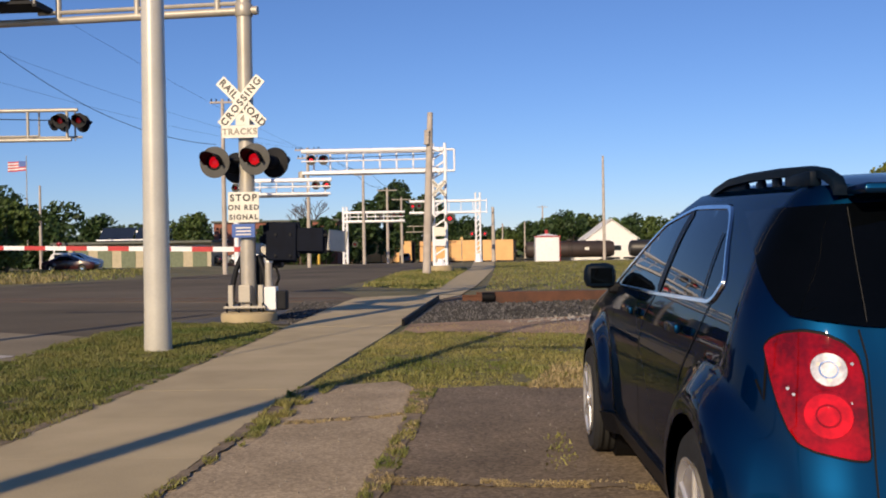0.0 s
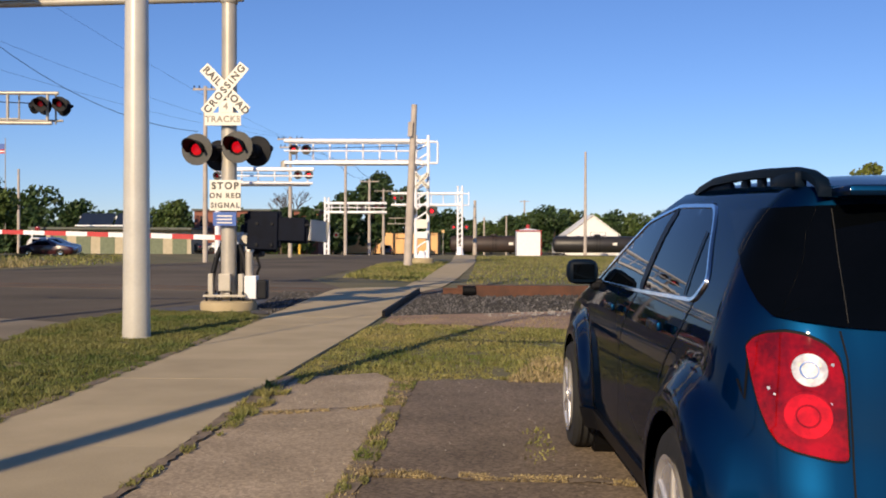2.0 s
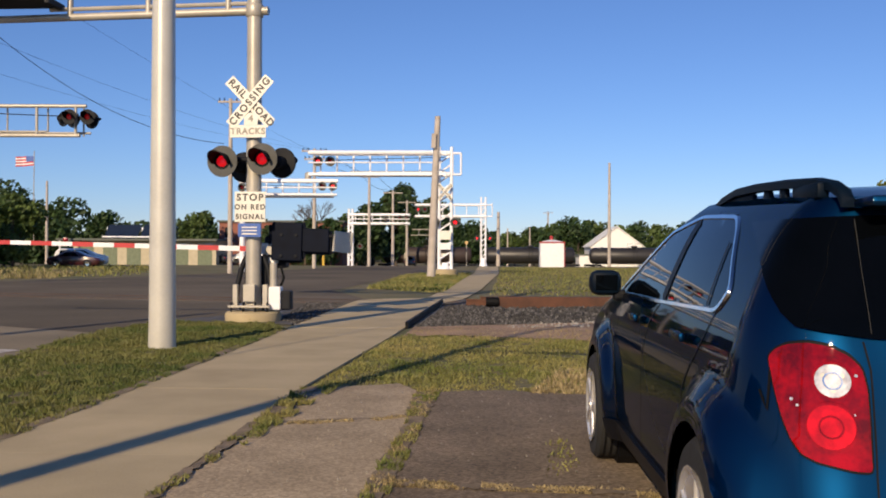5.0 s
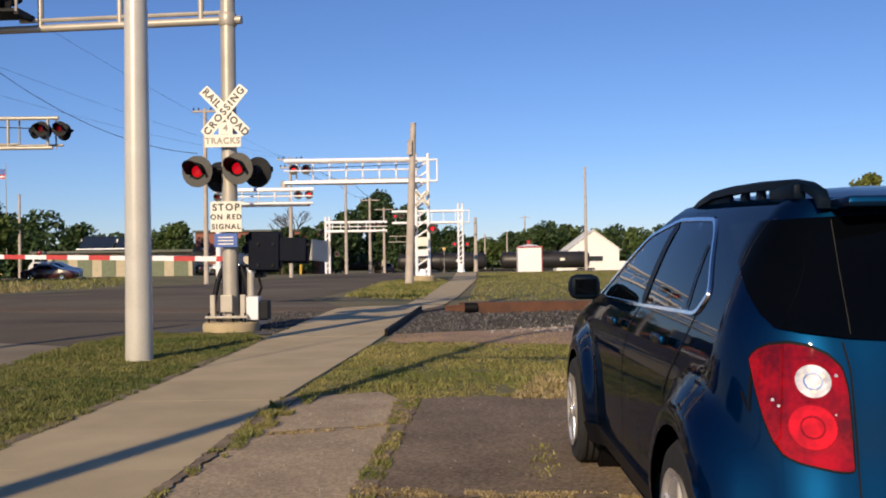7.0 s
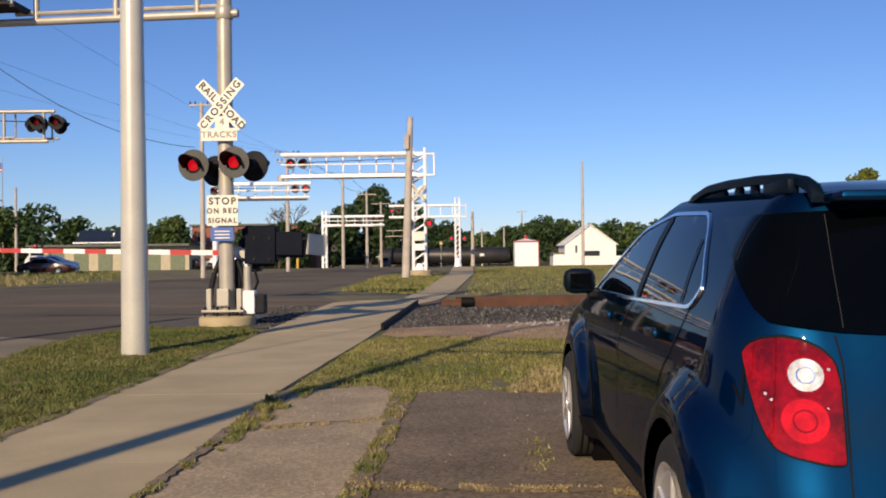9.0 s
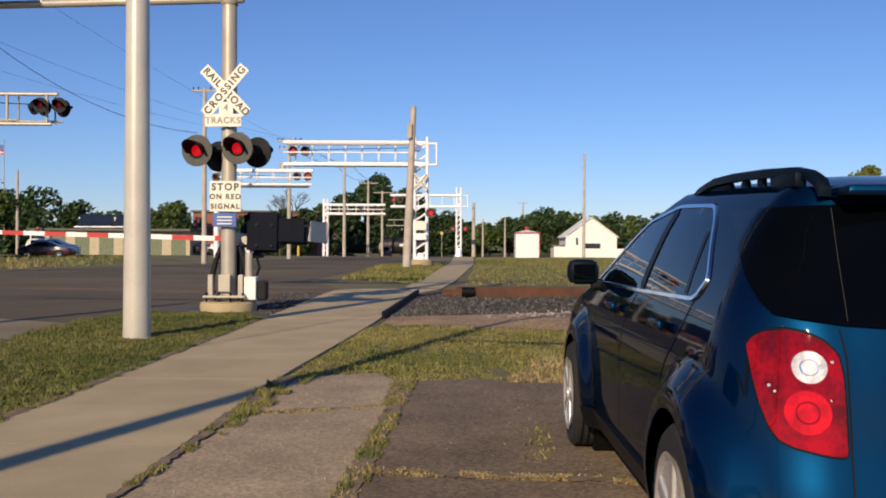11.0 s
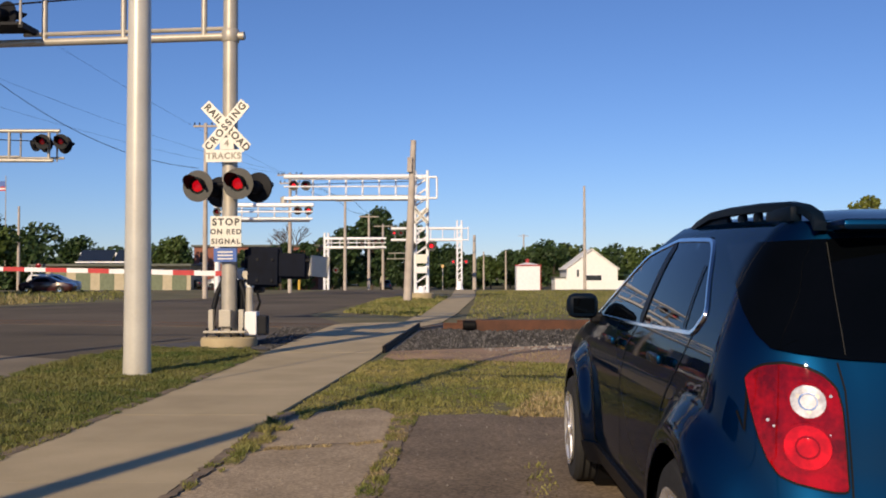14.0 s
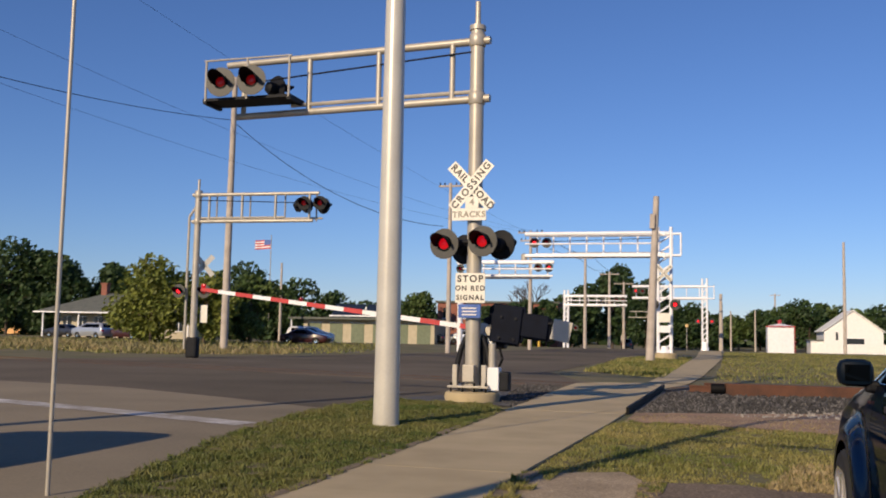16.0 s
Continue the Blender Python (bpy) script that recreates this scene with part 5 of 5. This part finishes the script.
def make_flag():
    f = thing("flag_pole", "tall thin flagpole with a red, white and blue flag", "flag", pose(-63.2, 130, -0.4))
    part("shaft", rods(((0, 0, 0), (0, 0, 16), 0.09, 0.06), n=8), M_galv, f)
    for k in range(7):
        bm = B()
        n = 8
        z1, z0 = 15.3 - k * 0.2, 15.1 - k * 0.2
        x0 = -1.1 if k < 4 else 0.0
        for i in range(n):
            a, b = x0 + (-2.6 - x0) * i / n, x0 + (-2.6 - x0) * (i + 1) / n
            wv = lambda x: 0.15 * math.sin(x * 3)
            dz = lambda x: 0.12 * x * 0.5
            vs = [bm.verts.new(c) for c in ((a, wv(a), z0 + dz(a)), (b, wv(b), z0 + dz(b)), (b, wv(b), z1 + dz(b)), (a, wv(a), z1 + dz(a)))]
            bm.faces.new(vs)
        part("flag_stripe", bm, M_red if k % 2 == 0 else M_white, f)
    part("flag_field", boxes((-1.1, -0.04, 14.4, 0, 0.04, 15.25)), M_blue, f)


make_flag()
bol = thing("bollard", "small yellow steel bollard at the road's edge", "bollard", pose(-16.9, 100, 0))
part("post", lathe([(0.14, 0), (0.14, 1.0), (0.08, 1.08)], 12, "Z"), mat("yellow_paint", (0.7, 0.45, 0.05), rough=0.6), bol)
ys = thing("warning_sign", "small round yellow railway warning sign on a post", "road sign", pose(-1.9, 118, ground_z(118)))
part("post", rods(((0, 0, 0), (0, 0, 3.0), 0.05), n=8), M_galv, ys)
part("sign_disc", lathe([(0.2, -0.03), (0.2, 0.0), (0.1, 0.01)], 20, "Y"), mat("yellow_sign", (0.75, 0.5, 0.2), rough=0.5), ys).location = (0, -0.06, 3.0)

# ---- trees ----
def tree(x, y, h, w, leaf, label, seed, trunk=0.22, clumps=9, leaves=2200, size=0.42, group="trees", low=0.18, flat=1.0, name="tree"):
    """A tapered trunk with limbs and a crown of many small leaves in uneven clumps."""
    rnd = random.Random(seed)
    z = ground_z(y)
    t = thing(name, label, "tree" if name == "tree" else "shrub", pose(x, y, z), group)
    bm = B()
    rod(bm, (0, 0, -0.3), (rnd.uniform(-0.2, 0.2), 0, h * 0.62), trunk, trunk * 0.4, 8)
    blobs = []
    for k in range(clumps):
        a = rnd.uniform(0, 6.28)
        u = rnd.random()
        zz = h * (low + 0.12 + (0.86 - low - 0.12) * (k + 0.5) / clumps)
        env = math.sin(math.pi * min(1, max(0.08, (zz / h - low * 0.5) / (1.02 - low * 0.5)))) ** 0.6
        rr = w * 0.5 * env * (0.35 + 0.45 * u)
        c = Vector((rr * math.cos(a), rr * math.sin(a) * 0.8, zz))
        br = w * rnd.uniform(0.20, 0.34)
        blobs.append((c, br))
        rod(bm, (0, 0, h * rnd.uniform(0.2, 0.45)), c, trunk * 0.35, trunk * 0.12, 5)
    part("trunk", bm, M_bark, t)
    verts, faces = [], []
    tot = sum(b * b for _, b in blobs)
    for c, br in blobs:
        for _ in range(int(leaves * br * br / tot)):
            d = Vector((rnd.gauss(0, 1), rnd.gauss(0, 1), rnd.gauss(0, 1))).normalized() * br * rnd.random() ** 0.35
            d.z *= 0.8 * flat
            p = c + d
            if p.z < h * low * 0.6:
                p.z = h * low * rnd.uniform(0.6, 1.4)
            s = size * rnd.uniform(0.5, 1.25)
            ax = Vector((rnd.gauss(0, 1), rnd.gauss(0, 1), rnd.gauss(0, 1))).normalized()
            bx = ax.orthogonal().normalized()
            by = ax.cross(bx)
            k = len(verts)
            verts += [p + bx * s, p + by * s * 0.6, p - bx * s * 0.8, p - by * s * 0.55 + ax * s * 0.3]
            faces.append((k, k + 1, k + 2, k + 3))
    me = bpy.data.meshes.new("crown")
    me.from_pydata([tuple(v) for v in verts], [], faces)
    me.materials.append(leaf)
    cr = new("crown", me)
    cr.parent = t
    return t


def bare_tree(x, y, h, label, seed):
    rnd = random.Random(seed)
    t = thing("tree", label, "tree", pose(x, y, ground_z(y)), "trees")
    bm = B()

    def grow(p, d, l, r, depth):
        q = p + d * l
        rod(bm, p, q, r, r * 0.65, 5)
        if depth:
            for _ in range(3):
                e = (d + Vector((rnd.uniform(-0.8, 0.8), rnd.uniform(-0.8, 0.8), rnd.uniform(-0.1, 0.5)))).normalized()
                grow(q, e, l * rnd.uniform(0.6, 0.8), r * 0.6, depth - 1)
    grow(Vector((0, 0, 0)), Vector((0, 0, 1)), h * 0.3, 0.28, 5)
    part("trunk", bm, M_bark, t)


D, Mi, Li = M_leaf_dark, M_leaf_mid, M_leaf_light
# by the old depot and along the road's far side
for i, (x, y, h, w) in enumerate(((-95, 112, 14, 11), (-88, 114, 12.5, 9), (-82.5, 118, 11.5, 8), (-103, 116, 15, 12), (-76, 126, 10, 11), (-70, 130, 11, 12), (-62, 132, 9, 10), (-100, 142, 11, 12), (-112, 142, 12, 12), (-124, 144, 12, 12), (-136, 146, 13, 12), (-90, 144, 10, 11), (-80, 146, 10, 11))):
    tree(x, y, h, w, D, "dark green broadleaf tree behind the old depot", 10 + i, leaves=3000, size=0.5, low=0.03)
for i, (x, y, h, w) in enumerate(((-44.8, 70, 7.5, 7.0), (-40.9, 72, 6.2, 4.8), (-47.8, 73, 5.8, 4.4))):
    tree(x, y, h, w, Li, "bushy light green tree in dry grass", 30 + i, leaves=3600, size=0.26, low=0.05, trunk=0.14)
for i, (x, y, h, w) in enumerate(((-38.6, 76, 6.6, 4.2), (-41.5, 80, 5.8, 3.8), (-44, 86, 5.8, 4))):
    tree(x, y, h, w, Mi, "dark bushy tree behind the tall pole", 40 + i, leaves=3000, size=0.26, low=0.05, trunk=0.14)
for i, (x, h, w) in enumerate(((-72.5, 5.2, 8), (-66, 9.2, 7.5), (-59.5, 7.6, 8), (-52, 7.0, 9), (-48, 6.6, 8), (-80, 8.4, 8))):
    tree(x, 160, h, w, D, "dark tree behind the storage building", 50 + i, leaves=1500, size=0.55)
tree(-36.7, 119, 7.2, 5.8, Mi, "round green tree before the brick building", 60, leaves=3000, size=0.32, low=0.1)
tree(-32, 130, 7.5, 6, D, "green tree beside the brick building", 61, leaves=2000, size=0.4)
bare_tree(-25, 140, 11.5, "bare grey tree without leaves", 7)
# the middle, round the road's end
for i, (x, y, h, w, m) in enumerate(((-17.2, 141, 10.6, 5.0, D), (-13.4, 146, 12.9, 5.2, D), (-10.4, 182, 14.6, 8, D), (-14.4, 185, 18.0, 7.5, D), (-20.0, 138, 8.4, 4.5, D), (-22.5, 140, 7, 5, Mi), (-7.2, 186, 12.4, 6, D), (-3, 188, 9.0, 7, D), (0.6, 190, 6.6, 6, D), (-10, 190, 9, 9, D), (-22, 160, 9.5, 6, D), (-23, 165, 8, 8, D), (4, 215, 5.6, 9, D), (-3, 220, 8, 12, D))):
    tree(x, y, h, w, m, "tall dark green tree by the second crossing", 70 + i, leaves=3200, size=0.42, clumps=16, low=0.06)
for i in range(9):
    tree(-116 + i * 4.6, 122 + (i % 2) * 3, 3.4, 4.6, D, "dark low shrub behind the old depot", 160 + i, leaves=900, size=0.32, low=0.02, trunk=0.06, name="shrub", group="shrubs")
for i, (x, y) in enumerate(((-21.5, 119), (-19.8, 121), (-23.8, 118))):
    tree(x, y, 1.7, 2.4, Mi, "low clipped green hedge shrub", 90 + i, leaves=700, size=0.16, low=0.02, trunk=0.05, name="shrub", group="shrubs")
# behind the train, to the right
for i, (x, h, w) in enumerate(((7, 5.4, 7), (11.5, 7.2, 8), (16, 8.2, 9), (20.5, 9.4, 10), (25.5, 9.0, 9), (33, 8.4, 9), (39, 7.8, 9), (46, 8.0, 9), (54, 8.5, 10), (63, 8, 10), (75, 9, 12), (90, 9, 14), (30, 7, 8), (13.5, 5.6, 8))):
    tree(x, 203 + (i % 3) * 6, h + 1.3, w, (Mi, D)[i % 2], "rounded green tree behind the railway", 100 + i, leaves=1900, size=0.55)
tree(19.5, 45, 5.8, 1.5, Li, "young light green tree beyond the parked car", 130, leaves=1500, size=0.13, trunk=0.05, low=0.3)
for i, (x, y, h, w) in enumerate(((-25.5, 116, 5.6, 3.6), (-22.3, 118, 6.4, 3.8), (-19.4, 120, 6.8, 3.8), (-16.6, 124, 6.0, 3.6))):
    tree(x, y, h, w, D, "dark green tree beside the brick building", 140 + i, leaves=2200, size=0.3, low=0.05, trunk=0.14)

# far woods that close the horizon
rnd = random.Random(9)
verts, faces = [], []
for i in range(15000):
    a = rnd.uniform(-1.2, 1.2)
    d = rnd.uniform(255, 330)
    x, y = d * math.sin(a), d * math.cos(a)
    hh = 6.5 + 2.2 * math.sin(a * 31) + 1.3 * math.sin(a * 77 + 1)
    p = Vector((x, y, -1.3 + hh * rnd.random() ** 0.7))
    s = rnd.uniform(0.6, 1.5)
    ax = Vector((rnd.gauss(0, 1), rnd.gauss(0, 1), rnd.gauss(0, 1))).normalized()
    bx = ax.orthogonal()
    by = ax.cross(bx)
    k = len(verts)
    verts += [tuple(p + bx * s), tuple(p + by * s), tuple(p - bx * s), tuple(p - by * s)]
    faces.append((k, k + 1, k + 2, k + 3))
me = bpy.data.meshes.new("far_woods")
me.from_pydata(verts, [], faces)
me.materials.append(M_leaf_dark)
tagged(new("far_woods", me), "dark band of far woods along the horizon", "woods", kind="stuff")


# ---- grass ----
def in_poly(x, y, poly):
    c = False
    n = len(poly)
    for i in range(n):
        (x1, y1), (x2, y2) = poly[i], poly[i - 1]
        if (y1 > y) != (y2 > y) and x < (x2 - x1) * (y - y1) / (y2 - y1) + x1:
            c = not c
    return c


def grass(name, poly, count, hmin, hmax, label, seed, width=0.0095, z=0.0, material=None, clump=None, tufts=0.0):
    rnd = random.Random(seed)
    xs, ys = [p[0] for p in poly], [p[1] for p in poly]
    verts, faces = [], []
    while count:
        x, y = rnd.uniform(min(xs), max(xs)), rnd.uniform(min(ys), max(ys))
        if not in_poly(x, y, poly):
            continue
        count -= 1
        patchy = noise.noise((x * 0.9, y * 0.9, seed))
        tuft = noise.noise((x * 4.3, y * 4.3, seed + 7.0))
        h = rnd.uniform(hmin, hmax) * (1 + 0.7 * patchy + tufts * max(-0.5, tuft))
        if clump is not None and noise.noise((x * 5.5, y * 5.5, seed + 0.5)) < clump:
            continue
        if h < hmin * 0.6:
            continue
        a = rnd.uniform(0, 6.28)
        lx, ly = rnd.uniform(-0.7, 0.7) * h, rnd.uniform(-0.7, 0.7) * h
        dx, dy = math.cos(a) * width, math.sin(a) * width
        k = len(verts)
        verts += [(x - dx, y - dy, z), (x + dx, y + dy, z), (x + lx * 0.4 + dx * 0.6, y + ly * 0.4 + dy * 0.6, z + h * 0.6), (x + lx, y + ly, z + h)]
        faces += [(k, k + 1, k + 2), (k, k + 2, k + 3)]
    me = bpy.data.meshes.new(name)
    me.from_pydata(verts, [], faces)
    me.materials.append(material or M_blade)
    return tagged(new(name, me), label, "grass", kind="stuff")


grass("verge_edge", [(-3.38, 4), (-3.38, 10), (-3.40, 16.5), (-3.26, 16.5), (-3.23, 10), (-3.23, 4)], 5000, 0.012, 0.05, "ragged grass edge leaning over the pavement", 15, z=0.03, material=M_blade_verge, width=0.006, clump=-0.02, tufts=1.3)
grass("grass_verge", [(-3.27, 3), (-3.3, 16.5), (-4.0, 18.3), (-6.2, 18.2), (-6.5, 15.5), (-5.95, 11.3), (-4.8, 6.7), (-4.4, 3)], 95000, 0.012, 0.046, "mown green grass verge beside the road", 1, tufts=1.6, width=0.0075, material=M_blade_verge)
grass("grass_patch", [(-1.6, 9.35), (-0.7, 9.8), (-0.4, 9.25), (0.3, 9.4), (1.1, 9.2), (3.2, 9.0), (6, 9), (6, 14.6), (2.2, 14.7), (0.8, 15.3), (-1.15, 15.6), (-1.3, 15)], 68000, 0.010, 0.042, "patchy mown grass beyond the asphalt", 2, tufts=1.4, width=0.0075)
grass("dry_grass", [(0.6, 9.1), (3.6, 8.9), (3.6, 13), (1.0, 10.8)], 9000, 0.03, 0.08, "dry straw-coloured grass by the asphalt edge", 3, material=M_dry)
grass("dry_grass", [(-1.2, 14.9), (4, 14.0), (6, 17.4), (1.0, 17.2), (-1.0, 16.9)], 5200, 0.01, 0.045, "dry straw-coloured grass before the ballast", 4, material=M_dry)
grass("joint_weeds", [(-1.70, 4.6), (-1.66, 6.2), (-1.66, 7.9), (-1.62, 9.4), (-1.25, 9.7), (-1.36, 8.2), (-1.44, 7.0), (-1.56, 6.0), (-1.62, 4.6)], 6000, 0.010, 0.042, "weeds growing along the pavement edge", 5, z=0.028, width=0.005, clump=0.1, tufts=1.2)
grass("joint_weeds", [(-1.45, 7.34), (-0.8, 7.46), (-0.42, 7.78), (-0.42, 7.90), (-0.8, 7.60), (-1.45, 7.46)], 900, 0.006, 0.03, "sparse dry weeds in the crack of the worn asphalt", 13, z=0.021, material=M_dry, width=0.005, clump=0.05)
grass("joint_weeds", [(-0.66, 2), (-0.50, 5.5), (-0.45, 7.5), (-0.5, 9.2), (-0.24, 9.2), (-0.30, 7.5), (-0.34, 5.5), (-0.5, 2)], 7000, 0.008, 0.04, "weeds growing in the asphalt joint", 6, z=0.028, width=0.005, clump=0.02, tufts=1.2)
grass("joint_weeds", [(-0.64, 2), (-0.50, 5.5), (-0.45, 7.5), (-0.5, 9.2), (-0.26, 9.2), (-0.32, 7.5), (-0.36, 5.5), (-0.52, 2)], 3500, 0.006, 0.03, "dry weeds growing in the asphalt joint", 14, z=0.028, width=0.005, clump=0.0, material=M_dry)
grass("joint_weeds", [(-0.42, 5.42), (0.2, 5.36), (0.95, 5.30), (1.4, 5.15), (1.4, 5.27), (0.95, 5.42), (0.2, 5.49), (-0.42, 5.56)], 4200, 0.006, 0.03, "dry weeds in a crack across the asphalt", 7, z=0.026, material=M_dry, width=0.006, clump=-0.12)
grass("joint_weeds", [(0.55, 5.7), (0.8, 5.65), (0.78, 6.9), (0.62, 6.8)], 90, 0.02, 0.05, "small weeds on the asphalt", 8, z=0.026)
grass("far_verge", [(-4.3, 36), (-1.2, 32), (-0.6, 62), (-3.9, 62), (-4.6, 56)], 9000, 0.06, 0.16, "rough grass between road and far pavement", 9, width=0.03)
grass("field_grass", [(0.4, 31), (22, 29), (34, 90), (1.9, 92), (1.3, 64)], 48000, 0.04, 0.11, "rough green field beyond the first tracks", 10, width=0.022)
grass("weed_strip", [(-60, 52), (-27, 42), (-22, 47), (-24, 56), (-60, 68)], 12000, 0.08, 0.3, "tall dry weeds along the far kerb", 11, width=0.05, material=leaf_mat("weed_blade", (0.16, 0.16, 0.05), (0.42, 0.33, 0.16)), tufts=1.2)
grass("weed_strip", [(-62, 50), (-27, 40), (-20, 54), (-30, 90), (-70, 80)], 8000, 0.08, 0.24, "tall green weeds along the far kerb", 12, width=0.05, tufts=1.0)
stones("lot_grit", [(-1.5, 5), (1.2, 5), (1.1, 9.1), (-1.4, 9.2)], 160, 0.004, 0.010, mat("lot_grit_stone", (0.3, 0.26, 0.2)), "scattered pale grit on the asphalt", z=0.03, seed=8)

# ---- wires ----
wire((-31.6, 24, 12.2), (-28.2, 52, 14.3), 0.6, 0.019)
wire((-31.6, 24, 12.2), (-33, -20, 13), 0.8, 0.019)
wire((-28.2, 52, 14.3), (-16.6, 60, 8.4), 1.4, 0.019)
wire((-34, -6, 15), (-14.5, 80, 10.2), 2.5, 0.006)
wire((-31, -6, 17), (-14.0, 80, 10.2), 2.5, 0.006)
wire((-25, -6, 19), (-11.3, 95, 9.2), 2.2, 0.006)
for dx in (-0.8, 0.8):
    wire((-14.3 + dx, 80, 10.3), (-11.4 + dx, 95, 9.3), 0.5, 0.02)
    wire((-11.4 + dx, 95, 9.3), (-10.9 + dx, 115, 9.2), 0.5, 0.02)
    wire((-10.9 + dx, 115, 9.2), (-11.2 + dx, 140, 9.2), 0.5, 0.02)

# ---- the freight train ----
TRAIN_Y, TRAIN_Z = 172.0, -1.75
M_orange = mat("orange_boxcar_paint", (0.82, 0.49, 0.19), (0.70, 0.40, 0.15), scale=0.7, rough=0.6)
M_tank = mat("black_tank_paint", (0.016, 0.016, 0.018), (0.03, 0.027, 0.026), scale=0.6, rough=0.45)
M_brown = mat("brown_tank_paint", (0.05, 0.032, 0.026), (0.03, 0.022, 0.02), scale=0.6, rough=0.6)


def truck(parent, x):
    b = part("bogie", boxes((x - 1.3, -1.0, 0.35, x + 1.3, 1.0, 0.8)), M_dark, parent)
    for dx in (-0.85, 0.85):
        for s in (-0.8, 0.8):
            w = part("wheel", lathe([(0.46, s - 0.06), (0.46, s + 0.06)], 16, "Y"), M_rust, b)
            w.location = (x + dx, 0, 0.46)


def boxcar(x):
    c = thing("freight_boxcar", "orange-tan ribbed freight boxcar of a moving train", "train car", pose(x, TRAIN_Y, TRAIN_Z), "train cars")
    part("body", boxes((-8.6, -1.5, 1.0, 8.6, 1.5, 4.75)), M_orange, c)
    for k in range(25):
        part("rib", boxes((-8.4 + k * 0.7, -1.56, 1.1, -8.32 + k * 0.7, -1.5, 4.6)), M_orange, c)
    for k in range(4):
        part("door_post", boxes((-8.6 + k * 5.7, -1.6, 1.0, -8.45 + k * 5.7, -1.5, 4.75)), M_brown, c)
    part("end_frame", boxes((8.6, -1.45, 1.0, 9.0, 1.45, 4.6)), M_dark, c)
    part("sill", boxes((-8.8, -1.3, 0.75, 8.8, 1.3, 1.0)), M_dark, c)
    for q in (-6.6, 6.6):
        truck(c, q)
    return c


def tankcar(x, paint, label):
    c = thing("tank_car", label, "train car", pose(x, TRAIN_Y, TRAIN_Z), "train cars")
    part("tank", lathe([(0.5, -8.1), (1.2, -7.95), (1.5, -7.4), (1.5, 7.4), (1.2, 7.95), (0.5, 8.1)], 28), paint, c, smooth=True).location.z = 2.75
    part("dome", lathe([(0.6, 4.1), (0.6, 4.55), (0.3, 4.62)], 16, "Z"), paint, c)
    part("walkway", boxes((-1.4, -1.0, 4.3, 1.4, -0.7, 4.36), (-1.4, -1.0, 4.36, -1.35, -0.95, 5.0), (1.35, -1.0, 4.36, 1.4, -0.95, 5.0), (-1.4, -1.0, 4.95, 1.4, -0.95, 5.0)), M_dark, c)
    part("ladder", boxes((-0.3, -1.62, 1.0, -0.24, -1.56, 4.3), (0.24, -1.62, 1.0, 0.3, -1.56, 4.3)), M_dark, c)
    for q in (-7.45, 7.45):
        part("sill", boxes((q - 1.45, -1.2, 0.85, q + 1.45, 1.2, 1.2)), M_dark, c)
    part("mark_panel", boxes((2.6, -1.56, 2.6, 3.4, -1.5, 3.1)), M_sign, c, "small pale stencil panel")
    for q in (-6.6, 6.6):
        truck(c, q)
    return c


X0 = 7.0        # right end of the orange car at the start
TRAIN = [(boxcar(0), X0 - 9.0), (boxcar(0), X0 - 27.4), (boxcar(0), X0 - 45.8),
         (tankcar(0, M_brown, "brown-black tank car of a moving freight train"), X0 + 9.8),
         (tankcar(0, M_tank, "black tank car of a moving freight train"), X0 + 28.6),
         (tankcar(0, M_tank, "black tank car of a moving freight train"), X0 + 47.4)]
# added black strip draws the shade on the raised pavement's right edge
tagged(part("track_bed_edge", boxes((0, 0, 0.0, 0.05, 8.5, 0.13)), M_black), "black strip standing in for shade along the raised pavement's edge", "edging").matrix_basis = pose(-1.24, 17.0, 0, 0, 0, -1.9)
bmr = boxes((-400, TRAIN_Y - 0.8, TRAIN_Z - 0.15, 400, TRAIN_Y - 0.7, TRAIN_Z), (-400, TRAIN_Y + 0.7, TRAIN_Z - 0.15, 400, TRAIN_Y + 0.8, TRAIN_Z))
tagged(part("railway_rails", bmr, M_rust), "far pair of rusty rails under the train", "railway track")


def motions():
    """The train rolls away to the left; the gate begins to lift at the end."""
    shift = [(0, 0.0), (1, -5.2), (2, -10.3), (3.5, -18.2), (5, -26.8), (7, -38.8), (8.5, -49.2), (10.8, -66.0), (13, -82.5), (16, -105.0)]
    for car, x in TRAIN:
        walk(car, [(t, pose(x + d, TRAIN_Y, TRAIN_Z)) for t, d in shift])
    walk(arm, [(t, pose(0, 0, 0, 0, a, 0)) for t, a in ((0, 1.3), (8, 1.3), (15.3, 1.3), (15.5, 1.6), (15.6, 2.1), (15.8, 3.7), (16.0, 6.8))])


motions()
